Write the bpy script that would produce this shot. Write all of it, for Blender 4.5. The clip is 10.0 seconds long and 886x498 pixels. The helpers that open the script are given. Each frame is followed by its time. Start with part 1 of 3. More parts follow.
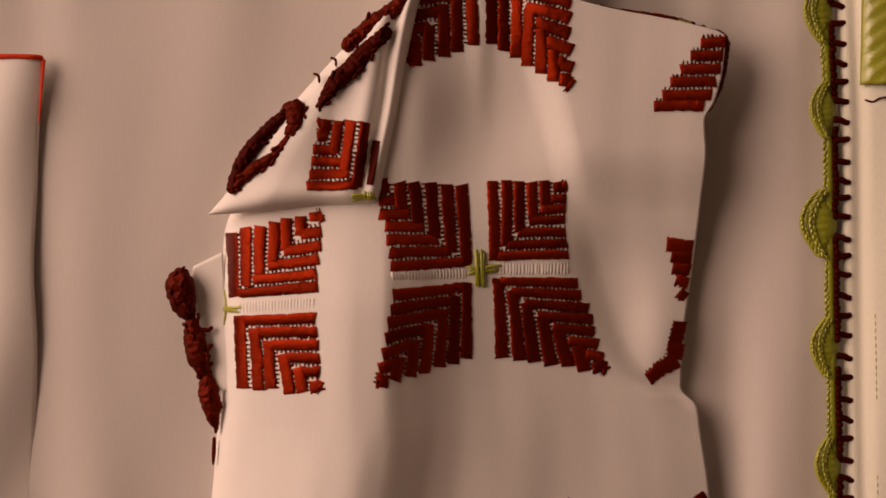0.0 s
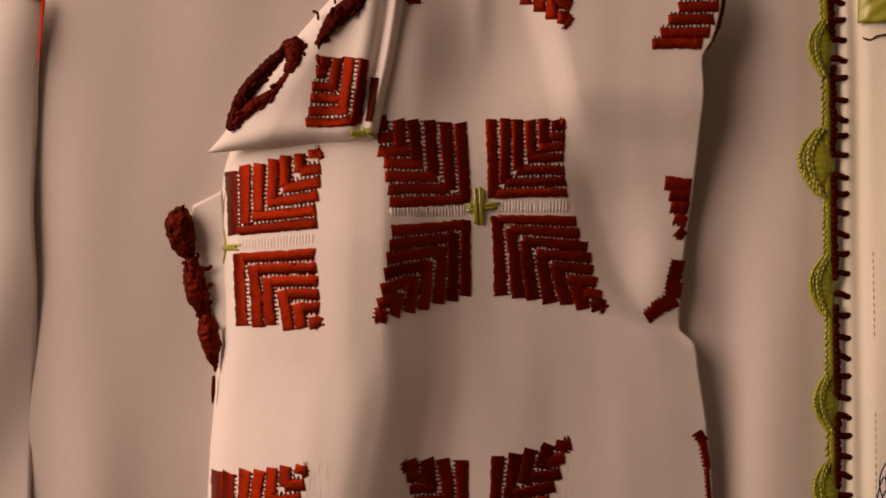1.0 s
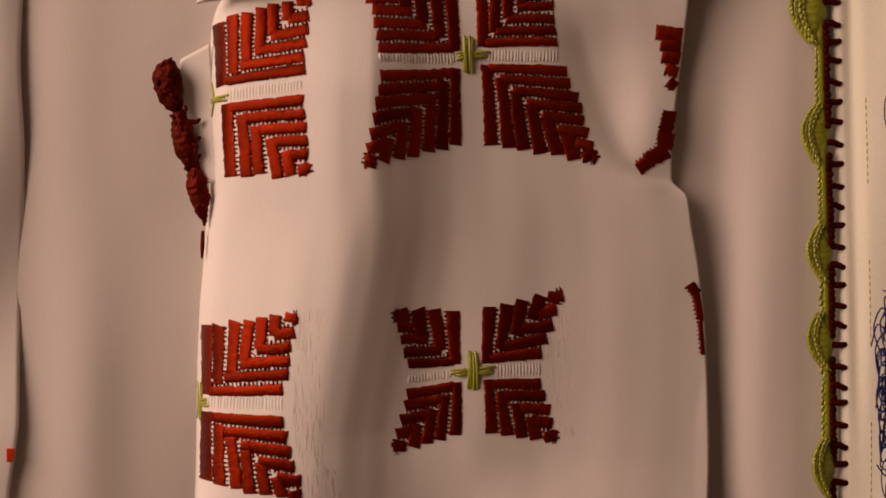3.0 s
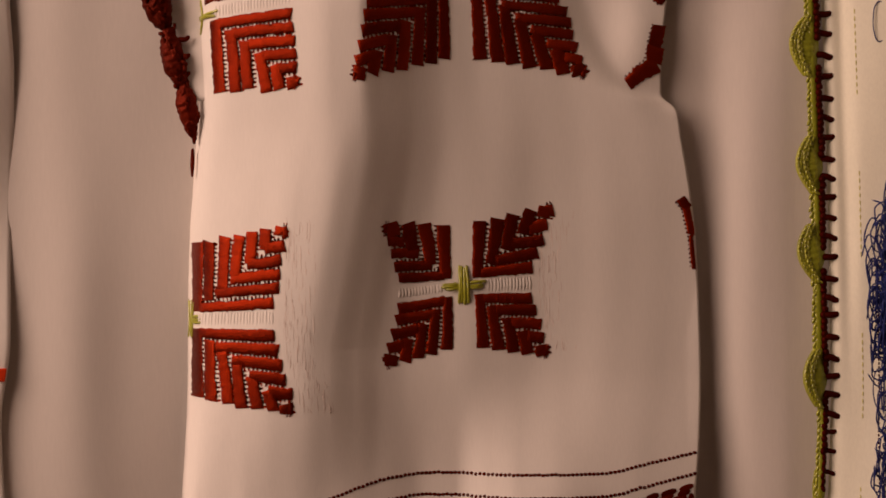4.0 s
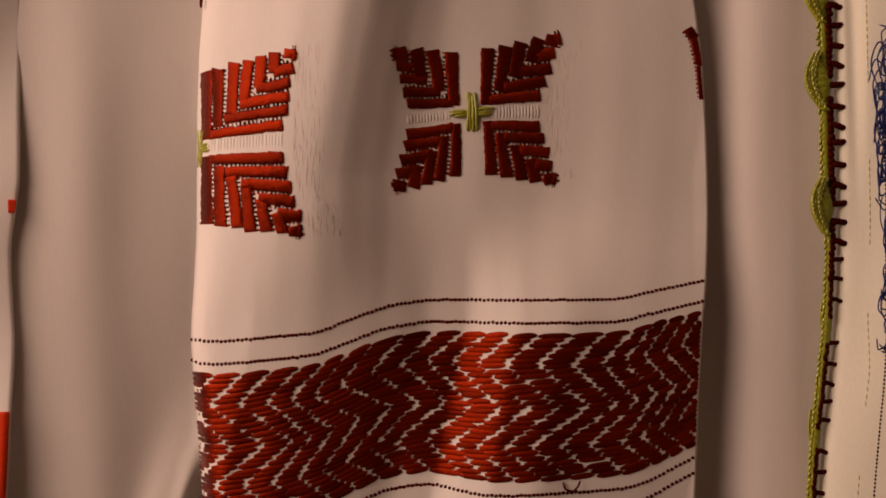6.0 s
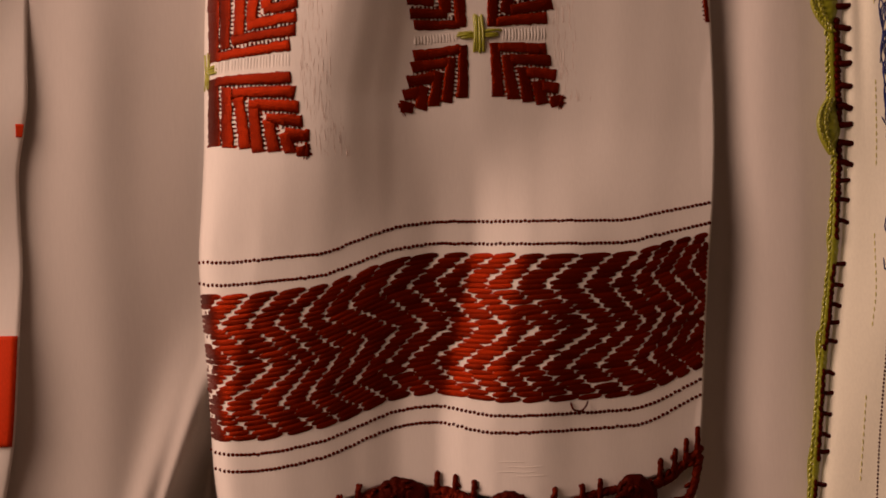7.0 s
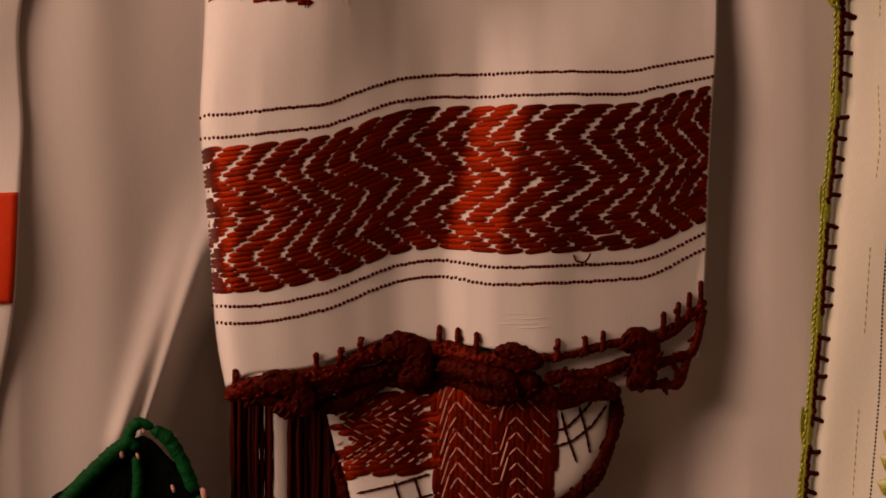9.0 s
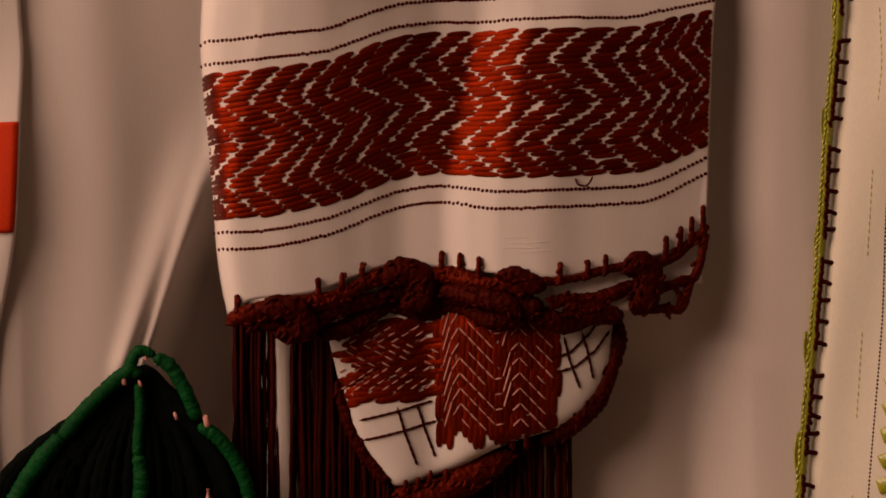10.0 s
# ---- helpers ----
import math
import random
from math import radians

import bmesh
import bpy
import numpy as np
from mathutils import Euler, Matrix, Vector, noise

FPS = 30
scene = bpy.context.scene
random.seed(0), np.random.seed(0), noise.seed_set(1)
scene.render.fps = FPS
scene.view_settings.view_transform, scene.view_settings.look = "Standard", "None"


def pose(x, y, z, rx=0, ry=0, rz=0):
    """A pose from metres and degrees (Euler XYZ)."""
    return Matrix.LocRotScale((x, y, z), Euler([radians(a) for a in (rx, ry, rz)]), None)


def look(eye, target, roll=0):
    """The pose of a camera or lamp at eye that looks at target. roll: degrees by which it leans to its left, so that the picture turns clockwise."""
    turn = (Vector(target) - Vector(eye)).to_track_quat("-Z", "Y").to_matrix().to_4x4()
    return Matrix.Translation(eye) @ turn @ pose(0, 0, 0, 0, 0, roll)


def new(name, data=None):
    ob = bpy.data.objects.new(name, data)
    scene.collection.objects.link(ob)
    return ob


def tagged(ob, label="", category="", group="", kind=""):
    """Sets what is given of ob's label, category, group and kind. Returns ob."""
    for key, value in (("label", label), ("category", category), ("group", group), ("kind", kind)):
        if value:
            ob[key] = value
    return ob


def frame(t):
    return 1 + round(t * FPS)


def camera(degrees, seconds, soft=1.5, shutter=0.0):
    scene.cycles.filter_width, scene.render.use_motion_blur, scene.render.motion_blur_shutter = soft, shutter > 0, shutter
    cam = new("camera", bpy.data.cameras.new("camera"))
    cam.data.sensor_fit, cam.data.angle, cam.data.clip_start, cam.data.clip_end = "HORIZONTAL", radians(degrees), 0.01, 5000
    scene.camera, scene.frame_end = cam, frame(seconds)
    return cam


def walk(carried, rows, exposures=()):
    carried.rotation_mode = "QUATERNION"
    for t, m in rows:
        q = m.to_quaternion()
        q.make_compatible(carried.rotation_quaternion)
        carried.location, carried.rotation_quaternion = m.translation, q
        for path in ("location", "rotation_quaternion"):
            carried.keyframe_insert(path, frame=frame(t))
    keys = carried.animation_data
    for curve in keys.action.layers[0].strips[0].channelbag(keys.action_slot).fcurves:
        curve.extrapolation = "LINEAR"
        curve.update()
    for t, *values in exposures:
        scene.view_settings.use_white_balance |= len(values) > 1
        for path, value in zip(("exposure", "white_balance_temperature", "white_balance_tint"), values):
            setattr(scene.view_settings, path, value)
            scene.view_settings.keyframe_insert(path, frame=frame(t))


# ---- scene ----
# Lengths along the hanging cloths are given in small units of 0.18 mm: u to the right, v downwards, h towards the viewer.
S = 0.00018
LENS = 36.0
DIST = 784 * S / math.tan(radians(LENS / 2))
ZC = 1.45

cam = camera(LENS, 10.0, soft=1.7)
# seconds, shift right, shift down, lean in degrees, closeness
PATH = [
    (0.0, 0.0, 0.0, 0.0, -0.0004),
    (0.5, 5.4, 57.0, 0.03, -0.0025),
    (1.0, 2.1, 110.5, 0.03, -0.0029),
    (1.5, 2.1, 170.7, 0.26, -0.0011),
    (2.0, 8.6, 237.6, 0.35, 0.0027),
    (2.5, 14.5, 305.1, 0.31, 0.0040),
    (4.0, 33.9, 527.5, 0.90, 0.0045),
    (4.5, 44.5, 603.8, 0.96, 0.0029),
    (5.0, 32.3, 680.3, 0.84, 0.0017),
    (5.5, 24.0, 757.4, 0.88, 0.0017),
    (7.0, -1.4, 972.7, 1.12, -0.0005),
    (7.5, 1.7, 1037.2, 1.13, -0.0002),
    (8.0, 6.6, 1113.6, 1.25, 0.0016),
    (8.5, 3.4, 1165.2, 1.43, 0.0028),
    (9.0, -10.4, 1233.4, 1.19, 0.0032),
    (9.5, -13.7, 1299.2, 1.32, 0.0031),
    (10.0, -16.8, 1365.4, 1.54, 0.0051),
]
walk(cam, [(t, pose(du * S, -DIST * math.exp(-c), ZC - dv * S, 90, lean, 0)) for t, du, dv, lean, c in PATH],
     exposures=[(0.0, -0.25, 6430, 10), (2.5, -0.29, 6430, 10), (5.5, -0.30, 6500, 11), (7.5, -0.39, 6850, 15), (10.0, -0.48, 7150, 17)])

# ---- light: one warm room lamp up to the left, and the weak light of the room ----
world = bpy.data.worlds.new("room_light")
scene.world = world
world.use_nodes = True
world.node_tree.nodes["Background"].inputs[0].default_value = (1.0, 0.78, 0.66, 1)
world.node_tree.nodes["Background"].inputs[1].default_value = 0.03


def area_lamp(name, eye, target, size, watts, colour):
    data = bpy.data.lights.new(name, "AREA")
    data.shape, data.size, data.energy, data.color = "DISK", size, watts, colour
    ob = new(name, data)
    ob.matrix_world = look(eye, target)
    return ob


LAMP = area_lamp("ceiling_lamp_light", (-1.20, -0.66, 1.95), (0.0, 0.0, 1.36), 1.4, 32.0, (1.0, 0.68, 0.54))


# ---- materials ----
def material(name, colour, rough=0.85, spread=0.12, grain=(900, 900, 900), bump=0.25, blotch=18.0, sheen=0.0, metal=0.0,
             depth=0.0003, island=0.0, spec=0.3, thread=0.0):
    m = bpy.data.materials.new(name)
    m.use_nodes = True
    t = m.node_tree
    b = t.nodes["Principled BSDF"]
    b.inputs["Roughness"].default_value = rough
    b.inputs["Metallic"].default_value = metal
    b.inputs["Specular IOR Level"].default_value = spec
    b.inputs["Sheen Weight"].default_value = sheen
    co = t.nodes.new("ShaderNodeTexCoord")
    big = t.nodes.new("ShaderNodeTexNoise")
    big.inputs["Scale"].default_value, big.inputs["Detail"].default_value = blotch, 4
    t.links.new(co.outputs["Object"], big.inputs["Vector"])
    mp = t.nodes.new("ShaderNodeMapping")
    mp.inputs["Scale"].default_value = grain
    t.links.new(co.outputs["Object"], mp.inputs["Vector"])
    fine = t.nodes.new("ShaderNodeTexNoise")
    fine.inputs["Scale"].default_value, fine.inputs["Detail"].default_value = 1.0, 3
    t.links.new(mp.outputs[0], fine.inputs["Vector"])
    add = t.nodes.new("ShaderNodeMath")
    add.operation = "ADD"
    t.links.new(big.outputs[0], add.inputs[0])
    t.links.new(fine.outputs[0], add.inputs[1])
    last = add
    if island:
        geo = t.nodes.new("ShaderNodeNewGeometry")
        mul = t.nodes.new("ShaderNodeMath")
        mul.operation = "MULTIPLY_ADD"
        mul.inputs[1].default_value = island
        info = t.nodes.new("ShaderNodeObjectInfo")
        both = t.nodes.new("ShaderNodeMath")
        both.operation = "ADD"
        t.links.new(geo.outputs["Random Per Island"], both.inputs[0])
        t.links.new(info.outputs["Random"], both.inputs[1])
        frac = t.nodes.new("ShaderNodeMath")
        frac.operation = "FRACT"
        t.links.new(both.outputs[0], frac.inputs[0])
        t.links.new(frac.outputs[0], mul.inputs[0])
        t.links.new(add.outputs[0], mul.inputs[2])
        last = mul
    ramp = t.nodes.new("ShaderNodeValToRGB")
    half = t.nodes.new("ShaderNodeMath")
    half.operation = "MULTIPLY"
    half.inputs[1].default_value = 0.5 / (1 + 0.5 * island)
    t.links.new(last.outputs[0], half.inputs[0])
    t.links.new(half.outputs[0], ramp.inputs[0])
    ramp.color_ramp.elements[0].position, ramp.color_ramp.elements[1].position = 0.25, 0.75
    ramp.color_ramp.elements[0].color = (*[c * (1 - spread) for c in colour], 1)
    ramp.color_ramp.elements[1].color = (*[min(1, c * (1 + spread)) for c in colour], 1)
    t.links.new(ramp.outputs[0], b.inputs["Base Color"])
    bp = t.nodes.new("ShaderNodeBump")
    bp.inputs["Strength"].default_value, bp.inputs["Distance"].default_value = bump, depth
    t.links.new(fine.outputs[0], bp.inputs["Height"])
    t.links.new(bp.outputs[0], b.inputs["Normal"])
    if thread:
        # laid threads: the gloss spreads across the threads and stays narrow along them
        tan = t.nodes.new("ShaderNodeTangent")
        tan.direction_type, tan.uv_map = "UV_MAP", "across_threads"
        t.links.new(tan.outputs[0], b.inputs["Tangent"])
        b.inputs["Anisotropic"].default_value = thread
    return m


WHITE = material("white_cotton", (0.81, 0.755, 0.695), 0.9, 0.05, (2600, 1200, 260), 0.10, 14, sheen=0.1)
SHEET = material("sheet_cotton", (0.64, 0.585, 0.535), 0.9, 0.05, (2200, 900, 220), 0.09, 9, sheen=0.1)
PALE_GREEN = material("pale_green_cotton", (0.79, 0.76, 0.62), 0.9, 0.07, (1600, 900, 700), 0.25, 25, sheen=0.1)
RED = material("red_cotton_floss", (0.185, 0.0118, 0.0010), 0.35, 0.5, (2600, 2600, 2600), 0.6, 60, island=0.8, spec=0.05, metal=0.71, thread=0.9)
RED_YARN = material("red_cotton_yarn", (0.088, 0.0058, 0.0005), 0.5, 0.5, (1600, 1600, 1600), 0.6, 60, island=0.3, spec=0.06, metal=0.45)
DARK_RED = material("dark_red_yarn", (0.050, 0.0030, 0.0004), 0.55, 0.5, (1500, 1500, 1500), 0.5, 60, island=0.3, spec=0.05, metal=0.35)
FRINGE_RED = material("maroon_fringe_yarn", (0.034, 0.0022, 0.0004), 0.7, 0.6, (1500, 1500, 300), 0.5, 60, island=0.6, spec=0.05)
BRIGHT_RED = material("orange_red_thread", (0.60, 0.040, 0.006), 0.6, 0.2, (2500, 800, 800), 0.4, 40, spec=0.08)
LIME = material("lime_green_yarn", (0.34, 0.345, 0.018), 0.28, 0.35, (1500, 1500, 1500), 0.5, 60, island=0.7, spec=1.0)
GREEN = material("dark_green_cord", (0.001, 0.060, 0.012), 0.5, 0.6, (1400, 1400, 1400), 1.0, 70, spec=0.06)
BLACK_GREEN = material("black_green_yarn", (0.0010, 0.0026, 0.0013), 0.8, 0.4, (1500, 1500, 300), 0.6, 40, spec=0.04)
BLUE = material("blue_thread", (0.012, 0.020, 0.125), 0.55, 0.35, (1500, 1500, 800), 0.4, 60, island=0.7)
TAN = material("tan_thread", (0.75, 0.64, 0.575), 0.9, 0.15, (2600, 2600, 2600), 0.3, 40, island=0.6)
OLIVE = material("olive_yarn", (0.30, 0.32, 0.018), 0.45, 0.25, (1500, 1500, 1500), 0.4, 70, spec=0.4)
YELLOW = material("pale_yellow_thread", (0.60, 0.56, 0.22), 0.7, 0.15, (1500, 1500, 1500), 0.3, 60)
PINK = material("pink_thread", (0.62, 0.30, 0.24), 0.8, 0.15, (1500, 1500, 1500), 0.4, 60)
PLASTER = material("wall_plaster", (0.44, 0.40, 0.37), 0.95, 0.06, (90, 90, 90), 0.2, 3)
BOARDS = material("floor_boards", (0.22, 0.14, 0.08), 0.6, 0.25, (14, 160, 160), 0.2, 5)


# ---- building helpers ----
def curve(*knots):
    """A smooth function through knots (x, y): monotone cubic, straight past the ends."""
    x = np.array([k[0] for k in knots], float)
    y = np.array([k[1] for k in knots], float)
    d = np.diff(y) / np.diff(x)
    m = np.zeros(len(x))
    m[0], m[-1] = d[0], d[-1]
    for i in range(1, len(x) - 1):
        m[i] = 0 if d[i - 1] * d[i] <= 0 else 2 * d[i - 1] * d[i] / (d[i - 1] + d[i])

    def f(q):
        q = np.clip(np.asarray(q, float), x[0], x[-1])
        i = np.clip(np.searchsorted(x, q) - 1, 0, len(x) - 2)
        w = x[i + 1] - x[i]
        s = (q - x[i]) / w
        return (y[i] * (1 + 2 * s) * (1 - s) ** 2 + m[i] * w * s * (1 - s) ** 2
                + y[i + 1] * s * s * (3 - 2 * s) + m[i + 1] * w * s * s * (s - 1))
    return f


def bell(x, c, w):
    return np.exp(-((x - c) / w) ** 2)


def ease(x):
    x = np.clip(x, 0, 1)
    return x * x * (3 - 2 * x)


def place(u, v, h):
    """World coordinates of a spot on the cloths."""
    u, v, h = np.broadcast_arrays(np.asarray(u, float), np.asarray(v, float), np.asarray(h, float))
    return np.stack([(u - 784) * S * (1 - h * S / DIST), -h * S, ZC - (v - 441) * S], -1)


def mesh_of(name, verts, faces, mat, smooth=True, uv=None):
    me = bpy.data.meshes.new(name)
    me.from_pydata([tuple(p) for p in np.asarray(verts).reshape(-1, 3)], [], faces)
    if smooth:
        me.polygons.foreach_set("use_smooth", [True] * len(me.polygons))
    if uv is not None:
        index = np.zeros(len(me.loops), np.int32)
        me.loops.foreach_get("vertex_index", index)
        me.uv_layers.new(name="across_threads").data.foreach_set("uv", np.asarray(uv, np.float32)[index].ravel())
    me.materials.append(mat)
    me.update()
    return me


def part(name, me, parent=None, label="", kind=""):
    ob = new(name, me)
    if parent is not None:
        ob.parent = parent
    return tagged(ob, label, kind=kind)


def thing(name, label, category, group="", kind=""):
    return tagged(new(name), label, category, group, kind)


def grid_faces(nv, nu, start=0):
    i = np.arange(nv - 1)[:, None] * nu + np.arange(nu - 1)[None, :] + start
    return np.stack([i, i + nu, i + nu + 1, i + 1], -1).reshape(-1, 4).tolist()


def cloth(name, U, V, H, mat, parent, label="", thick=0.0005):
    ob = part(name, mesh_of(name, place(U, V, H), grid_faces(*U.shape), mat), parent, label)
    sol = ob.modifiers.new("thickness", "SOLIDIFY")
    sol.thickness, sol.offset = thick, -1
    return ob


def tube_data(path, radius, sides=7, step=4.0, lump=0.0, lump_len=9.0, flat=1.0, twist=0.0, phase=0.0):
    """Verts (in u, v, h) and faces of a cord along a smooth path of (u, v, h) points. radius: one number or one for each point."""
    p = np.array(path, float)
    r = np.broadcast_to(np.asarray(radius, float), (len(p),))
    d = np.r_[0, np.cumsum(np.linalg.norm(np.diff(p, axis=0), axis=1))]
    n = max(3, int(d[-1] / step) + 1)
    q = np.linspace(0, d[-1], n)
    if len(p) > 2:
        c = np.stack([curve(*zip(d, p[:, k]))(q) for k in range(3)], -1)
    else:
        c = np.stack([np.interp(q, d, p[:, k]) for k in range(3)], -1)
    rr = np.interp(q, d, r)
    tan = np.gradient(c, axis=0)
    tan /= np.linalg.norm(tan, axis=1)[:, None] + 1e-9
    front = np.array([0, 0, 1.0])
    side = np.cross(tan, front)
    bad = np.linalg.norm(side, axis=1) < 1e-3
    side[bad] = (1, 0, 0)
    side /= np.linalg.norm(side, axis=1)[:, None]
    up = np.cross(side, tan)
    a = np.linspace(0, 2 * math.pi, sides, endpoint=False)
    ring = rr[:, None] * (1 + lump * np.sin(2 * math.pi * q[:, None] / lump_len + phase + twist * a[None, :]))
    ends = np.minimum(np.minimum(q, d[-1] - q) / (rr + 1e-6), 1)
    ring = ring * np.sqrt(np.clip(ends * (2 - ends), 0.02, 1))[:, None]
    vv = c[:, None] + ring[..., None] * (np.cos(a)[None, :, None] * side[:, None] + flat * np.sin(a)[None, :, None] * up[:, None])
    f = []
    for i in range(n - 1):
        for k in range(sides):
            k2 = (k + 1) % sides
            f.append((i * sides + k, i * sides + k2, (i + 1) * sides + k2, (i + 1) * sides + k))
    f.append(tuple(range(sides - 1, -1, -1)))
    f.append(tuple((n - 1) * sides + k for k in range(sides)))
    return vv.reshape(-1, 3), f


def gather(pieces):
    verts, faces, base = [], [], 0
    for v, f in pieces:
        verts.append(v)
        faces += [tuple(i + base for i in g) for g in f]
        base += len(v)
    return np.concatenate(verts), faces


def cords(name, pieces, mat, parent, label="", kind=""):
    v, f = gather(pieces)
    return part(name, mesh_of(name, place(v[:, 0], v[:, 1], v[:, 2]), f, mat), parent, label, kind)


def bead(u, v, h, ru, rv, rh, turn=0.0, rings=5, sides=8):
    """A small rounded stitch."""
    t = np.linspace(0, math.pi, rings)
    a = np.linspace(0, 2 * math.pi, sides, endpoint=False)
    x = np.sin(t)[:, None] * np.cos(a)[None] * ru
    y = (np.cos(t)[:, None] + 0 * a[None]) * rv
    z = np.sin(t)[:, None] * np.sin(a)[None] * rh
    c, s = math.cos(turn), math.sin(turn)
    P = np.stack([u + c * x - s * y, v + s * x + c * y, h + z], -1).reshape(-1, 3)
    f = [(i * sides + k, (i + 1) * sides + k, (i + 1) * sides + (k + 1) % sides, i * sides + (k + 1) % sides)
         for i in range(rings - 1) for k in range(sides)]
    return P, f


rng = np.random.default_rng(4)

# ---- room ----


def slab(name, lo, hi, mat):
    x0, y0, z0 = lo
    x1, y1, z1 = hi
    v = [(x, y, z) for x in (x0, x1) for y in (y0, y1) for z in (z0, z1)]
    f = [(0, 1, 3, 2), (4, 6, 7, 5), (0, 4, 5, 1), (2, 3, 7, 6), (0, 2, 6, 4), (1, 5, 7, 3)]
    return tagged(part(name, mesh_of(name, v, f, mat, False)), kind="structure")


BACK = 0.060
tagged(slab("wall_back", (-2.0, BACK, 0.0), (2.0, BACK + 0.1, 2.6), PLASTER), "plain beige plaster wall behind the hung cloths", "wall")
tagged(slab("wall_left", (-2.1, -2.6, 0.0), (-2.0, BACK + 0.1, 2.6), PLASTER), "plain beige plaster side wall", "wall")
tagged(slab("wall_right", (2.0, -2.6, 0.0), (2.1, BACK + 0.1, 2.6), PLASTER), "plain beige plaster side wall", "wall")
tagged(slab("wall_front", (-2.1, -2.7, 0.0), (2.1, -2.6, 2.6), PLASTER), "plain beige plaster wall across the room", "wall")
tagged(slab("floor", (-2.1, -2.7, -0.1), (2.1, BACK + 0.1, 0.0), BOARDS), "brown wooden floor", "floor")
tagged(slab("ceiling", (-2.1, -2.7, 2.6), (2.1, BACK + 0.1, 2.7), PLASTER), "plain plaster ceiling", "ceiling")

# ---- backing sheet, draped in soft vertical folds ----
BASE = -70.0


def sheet_h(u, v):
    h = BASE + 0 * u + 0 * v
    h = h + 11 * bell(u, 1345 - 0.02 * (v - 900), 46) * ease((v - 350) / 500) - (16 * ease((v - 450) / 400) - 14 * ease((620 - v) / 300)) * bell(u, 1275, 72) - 6 * ease((v - 450) / 700) * ease((u - 1350) / 130) * ease((1600 - u) / 60)
    h = h + 4.5 * np.sin(u / 52 + 0.8 * np.sin(v / 520)) * bell(u, 320, 300) * ease((500 - v) / 600)
    h = h + 10 * bell(u, 150 + 0.02 * v, 60) * ease((v - 300) / 900) - 10 * bell(u, 60, 60)
    h = h - 0.17 * np.clip(u - 20, 0, 330) * ease((v - 900) / 800) * ease((420 - u) / 60)
    # two sharp pleats drawn together towards the tassel
    k = ease((v - 1450) / 350) * ease((2050 - v) / 60)
    for top, foot, height, wide in ((330, 205, 22, 42), (362, 240, 26, 22)):
        c = top + (foot - top) * (v - 1640) / 340
        h = h + height * k * bell(u, c, wide * (0.36 + 0.64 * np.clip((2000 - v) / 360, 0, 1)))
    h = h - 190 * ease((u - 248 + 0.33 * (v - 1970)) / 75) * ease((470 - u) / 60) * ease((v - 1650) / 220)
    h = h + 14 * ease((u - 1190) / 60) * ease((v - 1950 - 0.3 * (u - 1200)) / 60) * bell(u, 1260, 80)
    h = h - 75 * ease((v - 1880) / 170) * ease((1310 - u) / 130) * ease((u - 480) / 80)
    h = h + 36 * ease((u - 1275) / 150) - 14 * ease((u - 1120) / 100)
    return h + 1.3 * np.sin(u / 37 + v / 310) * np.sin(v / 190 + u / 90)


U, V = np.meshgrid(np.r_[-1500:-100:60, -100:1650:6, 1650:3200:60], np.r_[-2600:-200:90, -200:2450:9, 2450:4200:90])
tagged(cloth("backing_sheet", U, V, sheet_h(U, V), SHEET, None), "plain off-white cotton sheet hanging in soft vertical folds", "sheet")

# ---- main embroidered cloth ----
LEFT = curve((-260, 720), (0, 690), (150, 592), (300, 472), (380, 406), (420, 396), (560, 390), (700, 390), (770, 382), (860, 375), (924, 370),
             (1074, 366), (1223, 363), (1323, 357), (1433, 350), (1489, 352), (1589, 359), (1709, 365), (1789, 368), (1850, 374), (1920, 386))
RIGHT = curve((-260, 960), (-60, 1000), (0, 1018), (15, 1066), (40, 1200), (66, 1284), (120, 1280), (180, 1265), (215, 1247), (270, 1250),
              (330, 1244), (437, 1231), (540, 1217), (645, 1206), (695, 1206), (725, 1233), (780, 1241), (868, 1254), (987, 1264),
              (1187, 1268), (1337, 1263), (1420, 1255), (1546, 1246), (1660, 1240), (1776, 1233), (1920, 1225))
HEM = curve((380, 1917), (433, 1886), (532, 1878), (633, 1846), (683, 1832), (832, 1847), (951, 1862), (1081, 1841), (1161, 1822), (1235, 1772))
POUCH = curve((60, 930), (200, 975), (320, 1003), (420, 1028), (520, 1052), (620, 1092), (680, 1140), (712, 1200))


FOLD_TOP = curve((330, -22), (400, 0), (480, 28), (560, 50), (630, 63), (675, 63), (720, 48), (775, 22), (830, 2), (890, -10), (970, -16), (1040, -23), (1120, -32), (1190, -42), (1280, -55))
FOLD_MID = curve((290, -30), (400, 0), (480, 33), (550, 57), (605, 64), (650, 56), (700, 34), (745, 12), (795, -2), (850, -7), (900, -10), (960, -17), (1050, -28), (1150, -39), (1280, -56))
FOLD_LOW = curve((330, 10), (375, 19), (412, 26), (480, 26), (560, 17), (650, -4), (725, -24), (778, -25), (836, 3), (890, 22), (950, 25), (1030, 8), (1140, -14), (1240, -36))


